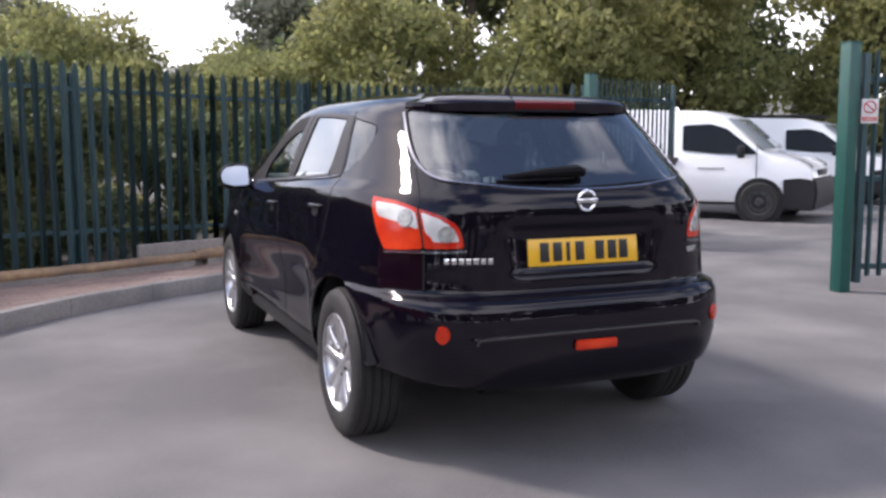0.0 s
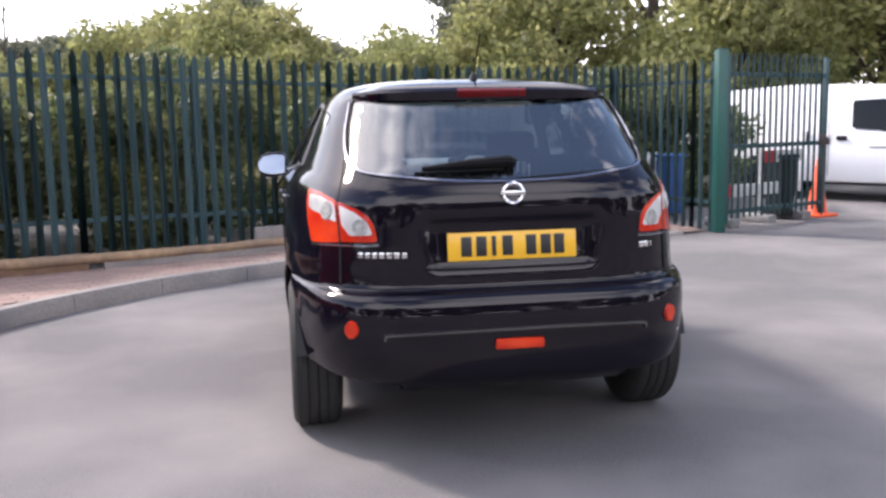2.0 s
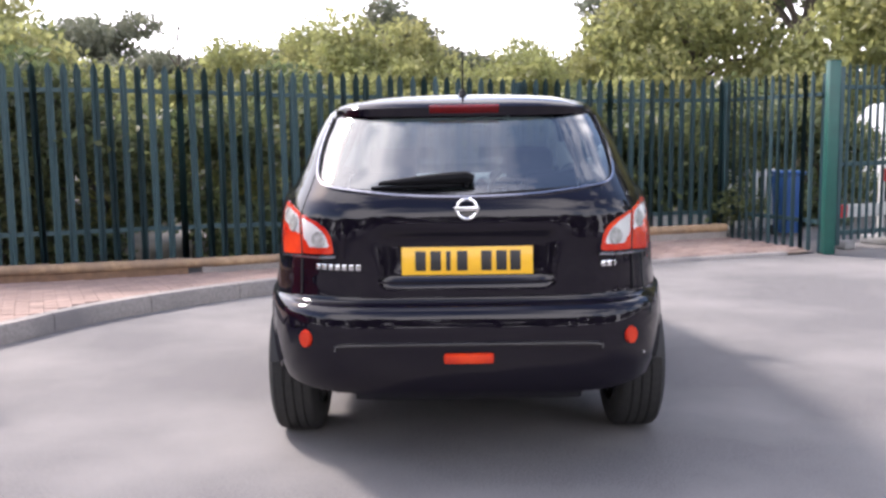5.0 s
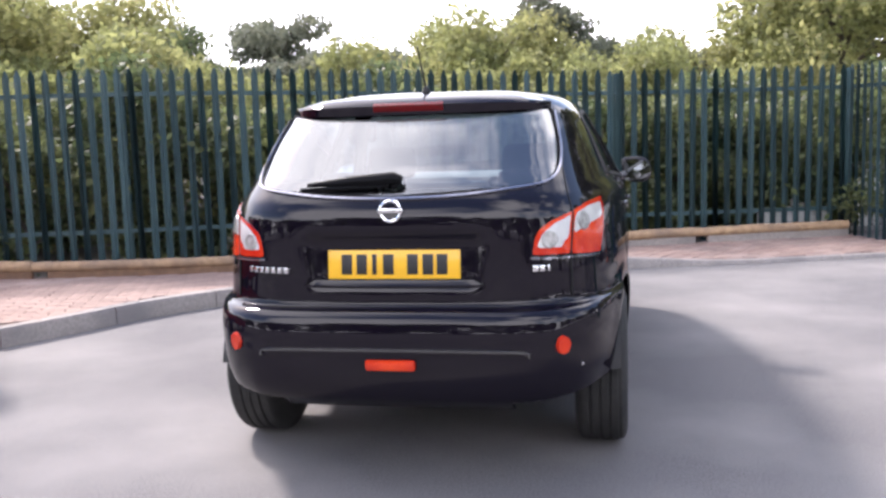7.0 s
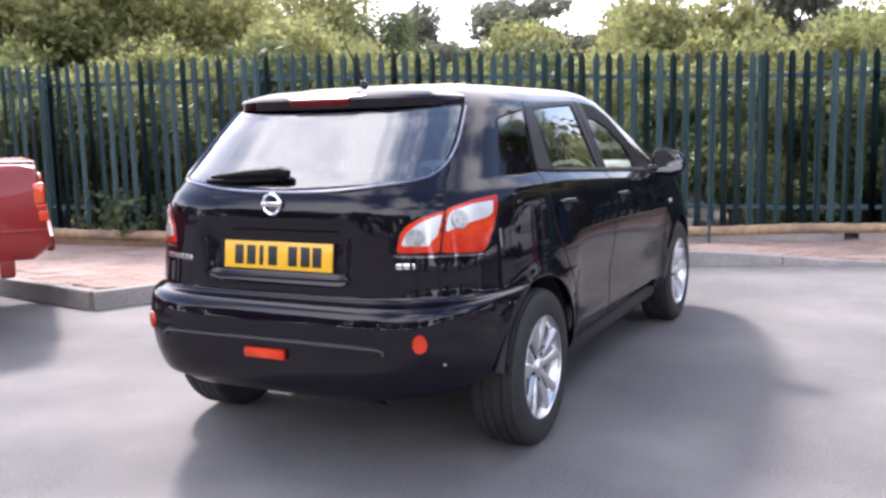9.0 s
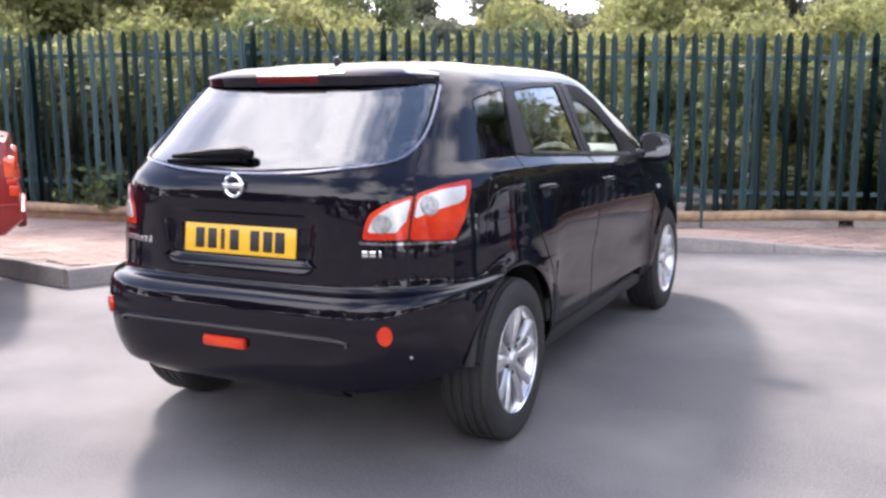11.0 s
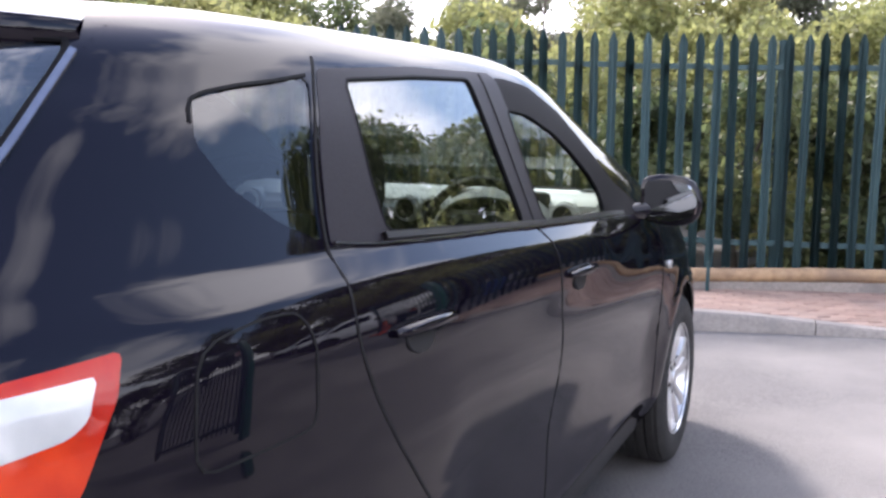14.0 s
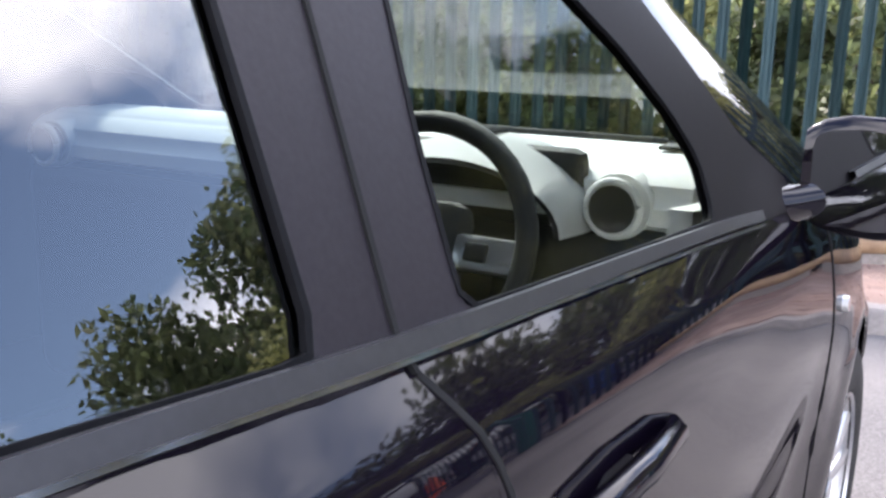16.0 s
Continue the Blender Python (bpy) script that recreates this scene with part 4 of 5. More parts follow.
def ribbon(name, line, mat, parent, kind="y", side=1, width=.006, off=.0015, depth=.0, label="", ease=0):
    """A thin strip lying on the shell along a line."""
    line = curve(line, 12 * len(line)) if len(line) < 12 else np.array(line)
    pts = resample(line, .02, False)
    pts = np.concatenate([pts, [line[-1]]])
    bm, rows = bmesh.new(), []
    here = [on_shell(a, z, kind, side, off) for a, z in pts]
    for _ in range(ease):
        here = [here[0]] + [((a[0] + b[0] * 2 + c[0]) / 4, (a[1] + b[1] * 2 + c[1]).normalized()) for a, b, c in zip(here, here[1:], here[2:])] + [here[-1]]
    for i, (p, n) in enumerate(here):
        d = (here[min(i + 1, len(here) - 1)][0] - here[max(i - 1, 0)][0]).normalized()
        w = d.cross(n).normalized() * width / 2
        rows.append([bm.verts.new(q) for q in ((p - w - n * .004), (p - w * .8 + n * depth), (p + w * .8 + n * depth), (p + w - n * .004))])
    for one, two in zip(rows, rows[1:]):
        for k in range(3):
            bm.faces.new((one[k], one[k + 1], two[k + 1], two[k]))
    return part(name, bm, mat, parent, label)


car = thing("car", "black five-door crossover car with silver alloy wheels on asphalt", "car")
body = shell_part("body", [-1], PAINT, car, "gloss black painted body shell", thick=.012)
tailgate = shell_part("tailgate", zone_ids("tailgate"), PAINT, car, thick=.012)
bumper = shell_part("rear_bumper", zone_ids("bumper"), PAINT, car, thick=.012)
back_glass = shell_part("rear_window", zone_ids("rear_window"), GLASS_REAR, tailgate, "tinted curved rear window", off=-.003)
shell_part("windscreen", zone_ids("windscreen"), GLASS_SCREEN, car, "clear windscreen", off=-.003)
for sd in (1, -1):
    d1 = shell_part("rear_door", zone_ids("rear_door", sd), PAINT, car, side=sd, thick=.012)
    d2 = shell_part("front_door", zone_ids("front_door", sd), PAINT, car, side=sd, thick=.012)
    fr = shell_part("window_frame", zone_ids("window_frame", sd), TRIM, car, "satin black pillar and window trim", side=sd, thick=.012, off=.001)
    shell_part("front_pillar", zone_ids("front_pillar", sd), PILLAR, car, "matt black front pillar and window surround", side=sd, thick=.012, off=.001)
    shell_part("rear_door_window", zone_ids("rear_door_window", sd), GLASS_DARK, d1, side=sd, off=-.004)
    shell_part("front_door_window", zone_ids("front_door_window", sd), GLASS, d2, side=sd, off=-.004)
    shell_part("quarter_window", zone_ids("quarter_window", sd), GLASS_SIDE, car, side=sd, off=-.003)
    lamp = shell_part("tail_lamp", zone_ids("lamp_in", sd) + zone_ids("lamp_out", sd), LAMP_RED, car, "red and clear tail lamp wrapping round the corner", side=sd, off=.004, thick=.01)
    shell_part("clear_lens", zone_ids("lamp_white_in", sd) + zone_ids("lamp_white_out", sd), LAMP_SILVER, lamp, side=sd, off=.005, thick=.01)
    ribbon("panel_gap", [(1.872, .35), (1.872, .75), (1.860, .98), (1.812, 1.10)], GAP, car, "y", sd)
    ribbon("panel_gap", [(1.810, 1.10), (1.813, 1.13), (1.838, 1.288), (1.866, 1.46)], GAP, car, "y", sd, .005, .003)
    ribbon("panel_gap", [(1.255, .50), (1.18, .66), (1.03, .86), (.957, 1.02), (.968, 1.125), (.982, 1.184), (1.035, 1.300), (1.10, 1.400), (1.145, 1.46)], GAP, car, "y", sd)
    ribbon("panel_gap", [(2.99, .37), (3.0, .86), (2.93, 1.04)], GAP, car, "y", sd)
    ribbon("panel_gap", [(.723 * sd, 1.06), (.712 * sd, .98), (.700 * sd, .89), (.70 * sd, .735)], GAP, car, "s", sd, .009, .0055)
    ribbon("panel_gap", [(.723 * sd, 1.06), (.704 * sd, 1.14), (.690 * sd, 1.21)], GAP, car, "s", sd, .007)
    ribbon("belt_moulding", [(1.13, 1.160), (1.20, 1.155), (1.40, 1.141), (1.60, 1.129), (1.74, 1.119), (1.88, 1.110), (2.18, 1.095), (2.40, 1.083), (2.53, 1.074)], MOULDING, car, "y", sd, .015, .003, .009)
    ribbon("bright_strip", [(.99, 1.165), (1.06, 1.156), (1.15, 1.148), (1.40, 1.132), (1.62, 1.121), (1.80, 1.108), (1.98, 1.098), (2.35, 1.076), (2.54, 1.063)], EDGE, car, "y", sd, .0045, .004, .003)
    # Body lip below the lamp, coloured pale for the sky it mirrors.
    ribbon("lamp_edge", [(.525 * sd, .891), (.60 * sd, .886), (.70 * sd, .884), (.80 * sd, .880), (.90 * sd, .874)], EDGE, car, "s", sd, .010, .003, .004)
shell_part("fuel_flap", zone_ids("fuel_flap"), PAINT, car, side=1, thick=.012)
for sd in (1, -1):
    for ring_w in (GLASS_REAR_DOOR, GLASS_FRONT):
        ribbon("window_seal", list(ring_w) + [ring_w[0], ring_w[1]], SEAL, car, "y", sd, .006, .002)
ribbon("window_seal", list(REAR_GLASS) + [REAR_GLASS[0], REAR_GLASS[1]], SEAL, tailgate, "s", 1, .014, .0025)
for sd in (1, -1):
    ribbon("quarter_seal", [(.795, 1.350), (.818, 1.384), (.90, 1.402), (1.00, 1.414), (1.095, 1.427)], SEAL, car, "y", sd, .007, .002)
ribbon("panel_gap", list(FUEL_FLAP) + [FUEL_FLAP[0]], GAP, car, "s", 1, .004)
ribbon("panel_gap", [(-.70, .722), (.70, .722)], GAP, car, "s", 1, .008)
# Tailgate bevel round the glass; its bright sky line is put into the colour.
ribbon("window_ledge", curve([(-0.648, 1.44), (-0.656, 1.4), (-0.678, 1.3), (-0.676, 1.23), (-0.655, 1.194), (-0.622, 1.171), (-0.575, 1.161), (-0.45, 1.147), (-0.25, 1.127), (0, 1.12), (0.25, 1.127), (0.45, 1.147), (0.575, 1.161), (0.622, 1.171), (0.655, 1.194), (0.676, 1.23), (0.678, 1.3), (0.656, 1.4), (0.648, 1.44)], 180), EDGE, tailgate, "s", 1, .012, .002, .008, ease=6)
ribbon("bumper_crease", [(-.52, .535), (-.47, .558), (0, .562), (.47, .558), (.52, .535)], GLOSS, bumper, "s", 1, .011, .005, .009)
ribbon("plate_sill", [(-.350, .93), (-.330, .815), (-.31, .790), (.31, .790), (.330, .815), (.350, .93)], PAINT, tailgate, "s", 1, .008, .002, .003)


def shell_box(name, a, z, kind, side, size, mat, parent, off=0.0, bevel=.004, label="", seg=0):
    """A small block standing square on the shell: width along it, height, depth."""
    p, n = on_shell(a, z, kind, side)
    up = Vector((0, 0, 1))
    right = up.cross(n).normalized()
    up = n.cross(right)
    m = Matrix((right, up, n)).transposed().to_4x4()
    m.translation = p + n * off
    bm = bmesh.new()
    if seg:
        bmesh.ops.create_cone(bm, cap_ends=True, segments=seg, radius1=size[0] / 2, radius2=size[0] / 2 * .92, depth=size[2], matrix=m @ Matrix.Diagonal((1, size[1] / size[0], 1, 1)))
    else:
        box(bm, (0, 0, 0), size, bevel, m)
    return part(name, bm, mat, parent, label)


for sd in (1, -1):
    for a, z, r in ((.603, .957, .072), (.784, 1.015, .080)):
        shell_box("lamp_bowl", a * sd, z, "s", sd, (r, r * .95, .006), BOWL, car, .007, 0, "grey bulb bowl in the tail lamp", 24)
# rear plate with plain bars for its characters, badge, lettering bars
plate = new("number_plate")
plate.parent = car
tagged(plate, "yellow rear number plate with black characters")
tilt_p = math.degrees(math.atan2(.013, .113))
plate.matrix_local = pose(0, .142, .872, -tilt_p)
bm = bmesh.new()
part("plate_panel", box(bm, (0, 0, 0), (.52, .006, .111), .002), PLATE, plate)
for k, x in enumerate((-.185, -.125, -.075, -.020, .075, .135, .190)):
    bm = bmesh.new()
    part("character_bar", box(bm, (x, -.004, 0), (.018 if k == 2 else .042, .003, .078), .001), INK, plate)
for x in (-.07, .07):
    bm = bmesh.new()
    rod(bm, (x, -.002, -.048), (x, -.006, -.048), .006, .005, 10)
    part("screw", bm, PLATE, plate)

badge_p, badge_n = on_shell(0, 1.079, "s", 1)
bm = bmesh.new()
tube(bm, [badge_p + Vector((.039 * math.cos(a), -.010, .039 * math.sin(a))) for a in np.linspace(0, 2 * math.pi, 32, endpoint=False)], .0068, 8, True)
badge = part("badge", bm, CHROME, tailgate, "round chrome badge with a bar across")
bm = bmesh.new()
part("badge_bar", box(bm, badge_p + Vector((0, -.012, 0)), (.098, .010, .019), .004), CHROME, badge)
for k in range(7):
    shell_box("letter_bar", -.605 + .029 * k, .850, "s", -1, (.020, .022, .004), CHROME, tailgate, .002, .001)
for k, w in enumerate((.022, .022, .008)):
    shell_box("letter_bar", .545 + .027 * k, .851, "s", 1, (w, .022, .004), CHROME, tailgate, .002, .001)

# bumper fittings
for sd in (1, -1):
    shell_box("reflector_lamp", .655 * sd, .573, "s", sd, (.058, .072, .014), LAMP_RED, bumper, .004, 0, "round red rear reflector", 24)
fog = shell_box("fog_lamp", 0.0, .505, "s", 1, (.195, .042, .024), LAMP_RED, bumper, .010, .010, "red rear fog lamp in the bumper")
shell_box("towing_cover", .745, .487, "s", 1, (.012, .012, .008), CHROME, bumper, .002, .002)

# roof spoiler with the high brake lamp
up_i = int(np.abs(HALF[:, 0, 2] - 1.528).argmin())
low_i = int(np.abs(HALF[:, 0, 2] - 1.462).argmin())
bm, rows_s = bmesh.new(), []
for a in np.linspace(-.64, .64, 60):
    up_p = SKIN[up_i, int(np.abs(REACH[up_i] - a * .80).argmin())]
    lo_p = SKIN[low_i, int(np.abs(REACH[low_i] - a).argmin())]
    edge = 1 - (abs(a) / .64) ** 4
    tip = Vector((lo_p[0], lo_p[1] - .004 - .034 * edge, lo_p[2] + .014 + .010 * edge))
    rows_s.append([bm.verts.new(q) for q in (Vector(up_p) + Vector((0, 0, .002)), Vector(up_p).lerp(tip, .55) + Vector((0, 0, .016 * edge + .002)), tip + Vector((0, .012, .012)), tip, tip + Vector((0, .006, -.026 * edge - .012)), Vector(lo_p) + Vector((0, .012, -.020)))])
for one, two in zip(rows_s, rows_s[1:]):
    for k in range(5):
        bm.faces.new((one[k], one[k + 1], two[k + 1], two[k]))
spoiler = part("roof_spoiler", bm, PAINT, car, "gloss black spoiler over the rear window")
bm, rows_s = bmesh.new(), []
for a in np.linspace(-.15, .15, 16):
    lo_p = SKIN[low_i, int(np.abs(REACH[low_i] - a).argmin())]
    tip = Vector((lo_p[0], lo_p[1] - .0395, lo_p[2] + .023))
    rows_s.append([bm.verts.new(tip + Vector(o)) for o in ((0, .012, .0115), (0, .004, .008), (0, -.003, .001), (0, .005, -.024), (0, .012, -.030))])
for one, two in zip(rows_s, rows_s[1:]):
    for k in range(4):
        bm.faces.new((one[k], one[k + 1], two[k + 1], two[k]))
part("brake_lamp", bm, LAMP_DARK, spoiler, "dark red high brake lamp")

# antenna and rear wiper
bm = bmesh.new()
rod(bm, (0, .86, 1.545), (0, .85, 1.572), .022, .010, 14)
antenna = part("antenna", bm, PLASTIC, car, "black roof antenna")
bm = bmesh.new()
rod(bm, (0, .85, 1.570), (0, .70, 1.735), .0045, .0035, 8)
part("mast", bm, PLASTIC, antenna)
pivot, pn = on_shell(.0, 1.165, "s", 1)
bm = bmesh.new()
rod(bm, pivot, pivot + pn * .014, .012, .010, 16)
wiper = part("rear_wiper", bm, SEAL, tailgate, "black rear wiper lying across the window")
root, rn = on_shell(.01, 1.182, "s", 1, .028)
tip_p, _ = on_shell(-.345, 1.163, "s", 1, .020)
bm = bmesh.new()
tube(bm, [root + Vector((.02, 0, -.012)), root + Vector((-.01, 0, -.004)), root.lerp(tip_p, .45), tip_p], [.018, .025, .021, .008], 8)
part("wiper_arm", bm, SEAL, wiper)
bm = bmesh.new()
tube(bm, [on_shell(a0, 1.164 + .028 * (a0 + .02), "s", 1, .007)[0] for a0 in np.linspace(-.375, -.02, 12)], .0085, 6)
part("wiper_blade", bm, SEAL, wiper)

# door handles, side repeaters, mirrors
for sd in (1, -1):
    for a, z in ((1.155, 1.013), (2.018, .978)):
        cup = shell_box("handle_cup", a - .02, z - .016, "y", sd, (.10, .06, .012), PLASTIC, car, -.003, 0, "", 24)
        p0, n0 = on_shell(a - .105, z + .002, "y", sd)
        p1, n1 = on_shell(a + .105, z - .004, "y", sd)
        bm = bmesh.new()
        tube(bm, [p0 + n0 * .004, p0.lerp(p1, .12) + n0 * .012, p0.lerp(p1, .5) + n0 * .016, p0.lerp(p1, .88) + n1 * .012, p1 + n1 * .001], [.007, .0105, .0115, .0105, .007], 10)
        part("door_handle", bm, PAINT, car, "gloss black pull handle")
    shell_box("side_repeater", 3.10, .842, "y", sd, (.045, .030, .012), LAMP_SILVER, car, .004, 0, "clear side indicator lamp", 16)
    bm = bmesh.new()
    rows_m, n_m = [], 28
    for u in (0, .04, .12, .3, .5, .7, .86, .95, 1.0):
        grow = (1 - abs(2 * u - .9) ** 3.2 / 1.4) ** .5
        for_x = .852 + .186 * u
        hgt, dep = .086 * grow, .125 * grow
        zc = 1.099 - .012 * u
        ring_m = []
        for t in np.linspace(0, 2 * math.pi, n_m, endpoint=False):
            cy, sz = math.cos(t), math.sin(t)
            ring_m.append(bm.verts.new((sd * for_x, 2.768 + .03 * u * (1 if sd > 0 else .3) + (dep * cy if cy > 0 else .016 * cy), zc + hgt * math.copysign(abs(sz) ** .8, sz) * (1 if sz > 0 else .9))))
        rows_m.append(ring_m)
    for one, two in zip(rows_m, rows_m[1:]):
        for k in range(n_m):
            bm.faces.new((one[k], one[(k + 1) % n_m], two[(k + 1) % n_m], two[k]))
    bm.faces.new(rows_m[0]), bm.faces.new(rows_m[-1])
    mirror = part("door_mirror", bm, PAINT, car, "black door mirror folded out")
    bm = bmesh.new()
    out_m = rounded([(-.082, -.060), (-.084, .062), (-.02, .070), (.055, .056), (.086, .014), (.080, -.040), (.01, -.064)], .02, 4)
    turn_m = Matrix.Translation((sd * .948, 2.753 if sd > 0 else 2.740, 1.096)) @ Matrix.Rotation(radians(-5 if sd > 0 else -2), 4, "Z") @ Matrix.Rotation(radians(90 if sd > 0 else 68), 4, "X")
    slab(bm, [(sd * x, z) for x, z in out_m], -.002, .008, turn_m)
    part("mirror_glass", bm, MIRROR, mirror, "silvered mirror glass")
    bm = bmesh.new()
    tube(bm, [(sd * .80, 2.66, 1.058), (sd * .84, 2.72, 1.062), (sd * .885, 2.79, 1.068)], [.030, .026, .024], 10)
    part("mirror_stalk", bm, PAINT, mirror)

# wheels
def wheel_parts(parent, side, y):
    at = Matrix.Translation((side * .768, y, HUB_Z)) @ Matrix.Rotation(0 if side > 0 else math.pi, 4, "Z")
    hub = new("wheel")
    hub.parent = car
    hub.matrix_local = at
    bm = bmesh.new()
    prof = [(.214, -.100), (.235, -.107), (.275, -.109), (.312, -.100), (.329, -.086)]
    for c in (-.060, -.020, .020, .060):
        prof += [(.334, c - .016), (.335, c - .004), (.335, c + .010), (.327, c + .012), (.327, c + .017)]
    prof += [(.329, .086), (.318, .099), (.300, .106), (.292, .1085), (.275, .109), (.262, .1105), (.248, .108), (.232, .104), (.218, .097), (.214, .090)]
    lathe(bm, prof, 72)
    part("tyre", bm, RUBBER, hub, "black road tyre")
    bm = bmesh.new()
    lathe(bm, [(.214, .096), (.218, .103), (.221, .101), (.2155, .092), (.207, .085), (.200, .060), (.192, -.06), (.205, -.095)], 64)
    rim = part("rim", bm, ALLOY, hub, "bright silver alloy rim with five wide twin spokes")
    for k in range(5):
        m = Matrix.Rotation(2 * math.pi * k / 5 + .3, 4, "X")
        bm = bmesh.new()
        for s in (-1, 1):
            secs = []
            for r, off, wd, a, th in ((.040, .015, .032, .070, .03), (.085, .024, .038, .076, .026), (.135, .034, .044, .084, .024), (.185, .047, .052, .088, .024), (.212, .056, .060, .089, .02)):
                secs.append([bm.verts.new(m @ Vector((a + dx, r * 1.0 - abs(dy) * .15, s * off + dy))) for dx, dy in ((-th, -wd / 2), (-.004, -wd / 2), (.004, -wd * .3), (.006, wd * .1), (.002, wd * .38), (-.006, wd / 2), (-th, wd / 2))])
            for one, two in zip(secs, secs[1:]):
                for i in range(7):
                    bm.faces.new((one[i], one[(i + 1) % 7], two[(i + 1) % 7], two[i]))
        part("spoke", bm, ALLOY, rim)
        bm = bmesh.new()
        q = Matrix.Rotation(2 * math.pi * (k + .5) / 5 + .3, 4, "X")
        rod(bm, q @ Vector((.058, .056, 0)), q @ Vector((.080, .056, 0)), .010, .009, 6)
        part("wheel_nut", bm, DARK_METAL, rim)
    bm = bmesh.new()
    lathe(bm, [(.090, .040), (.080, .060), (.060, .070), (.034, .082), (.030, .088), (.022, .090), (.001, .091)], 32)
    part("hub", bm, ALLOY, rim)
    bm = bmesh.new()
    lathe(bm, [(.145, .012), (.145, .030), (.05, .032)], 40)
    lathe(bm, [(.205, -.02), (.05, -.02)], 40)
    part("brake_disc", bm, DARK_METAL, hub)


for sd in (1, -1):
    for hy in (HUB_R, HUB_F):
        wheel_parts(car, sd, hy)
        bm = bmesh.new()
        lathe_m = Matrix.Translation((sd * .60, hy, HUB_Z))
        n_seg, ring_l = 40, []
        for r, x in ((.02, -.02), (.392, -.02), (.400, .12), (.398, .250)):
            ring_l.append([bm.verts.new(lathe_m @ Vector((sd * x, r * math.cos(t), max(.07, r * math.sin(t))))) for t in np.linspace(0, 2 * math.pi, n_seg, endpoint=False)])
        for one, two in zip(ring_l, ring_l[1:]):
            for k in range(n_seg):
                bm.faces.new((one[k], one[(k + 1) % n_seg], two[(k + 1) % n_seg], two[k]))
        part("wheel_arch_liner", bm, PLASTIC, car)
bm = bmesh.new()
box(bm, (0, 2.3, .33), (1.10, 3.5, .10), .03)
box(bm, (0, 2.12, .31), (1.62, 1.80, .14), .03)
part("underbody", bm, PLASTIC, car)
for sd in (1, -1):
    bm = bmesh.new()
    box(bm, (sd * .52, .62, .33), (.10, .10, .14), .02)
    part("towing_eye", bm, PLASTIC, car)

# inside: dashboard, wheel, seats, shelf
bm = bmesh.new()
dash = [(2.76, .99), (2.700, .995), (2.695, 1.06), (2.76, 1.105), (2.95, 1.105), (3.22, 1.075), (3.24, .97), (2.80, .97)]
slab(bm, dash, -.74, .74, Matrix(((0, 0, 1, 0), (1, 0, 0, 0), (0, 1, 0, 0), (0, 0, 0, 1))))
bmesh.ops.bevel(bm, geom=[e for e in bm.edges], offset=.02, segments=3, affect="EDGES")
dash_ob = part("dashboard", bm, LIGHT_TRIM, car, "pale grey dashboard top")
bm = bmesh.new()
box(bm, (0, 2.88, .76), (1.46, .40, .50), .05)
part("dash_lower", bm, DARK_TRIM, dash_ob)
bm = bmesh.new()
rows_b = []
for y_b, w_b, h_b in ((2.60, .19, .10), (2.66, .20, .125), (2.78, .20, .125), (2.95, .17, .08)):
    rows_b.append([bm.verts.new((.38 + w_b * math.cos(t), y_b, 1.0 + h_b * math.sin(t))) for t in np.linspace(0, math.pi, 18)])
for one, two in zip(rows_b, rows_b[1:]):
    for k in range(17):
        bm.faces.new((one[k], one[k + 1], two[k + 1], two[k]))
bmesh.ops.solidify(bm, geom=bm.faces[:], thickness=.006)
hood = part("instrument_hood", bm, LIGHT_TRIM, dash_ob)
bm = bmesh.new()
rows_b = [[bm.verts.new((.38 + (w_b - .009) * math.cos(t), y_b, 1.0 + (h_b - .009) * math.sin(t))) for t in np.linspace(0, math.pi, 18)] for y_b, w_b, h_b in ((2.603, .19, .10), (2.66, .20, .125), (2.78, .20, .125))]
for one, two in zip(rows_b, rows_b[1:]):
    for k in range(17):
        bm.faces.new((one[k], one[k + 1], two[k + 1], two[k]))
part("hood_lining", bm, DARK_TRIM, hood)
for x_l in (-.45, .25):
    for k in range(7):
        bm = bmesh.new()
        part("screen_slat", box(bm, (x_l + .10, 3.04 + .014 * k, 1.101 - .0016 * k), (.40, .008, .012), .002), DARK_TRIM, dash_ob)
bm = bmesh.new()
box(bm, (.38, 2.72, 1.03), (.36, .04, .17), .02)
part("instrument_panel", bm, DARK_TRIM, dash_ob)
VENT_Z = 1.040
for x_v in (.62, .147, .048, -.62):
    bm = bmesh.new()
    tube(bm, [(x_v + .038 * math.cos(a), 2.668, VENT_Z + .038 * math.sin(a)) for a in np.linspace(0, 2 * math.pi, 28, endpoint=False)], .007, 8, True)
    vent = part("air_vent", bm, LIGHT_TRIM, dash_ob)
    bm = bmesh.new()
    rod(bm, (x_v, 2.660, VENT_Z), (x_v, 2.71, VENT_Z), .034, .036, 24)
    part("vent_core", bm, DARK_TRIM, vent)
    bm = bmesh.new()
    tube(bm, [(x_v, 2.690, VENT_Z), (x_v, 2.72, VENT_Z + .001), (x_v, 2.80, VENT_Z + .018), (x_v, 2.94, VENT_Z + .040)], [.048, .048, .040, .010], 20)
    part("vent_pod", bm, LIGHT_TRIM, vent)
bm = bmesh.new()
box(bm, (.66, 2.86, 1.112), (.07, .05, .006), .002)
part("screen_vent", bm, DARK_TRIM, dash_ob)
bm = bmesh.new()
slab(bm, [(2.52, .60), (2.52, 1.075), (2.70, 1.06), (2.74, .6)], .745, .775, Matrix(((0, 0, 1, 0), (1, 0, 0, 0), (0, 1, 0, 0), (0, 0, 0, 1))))
part("door_card", bm, LIGHT_TRIM, car)
steer = Matrix.Translation((.38, 2.50, .985)) @ Matrix.Rotation(radians(66), 4, "X")
bm = bmesh.new()
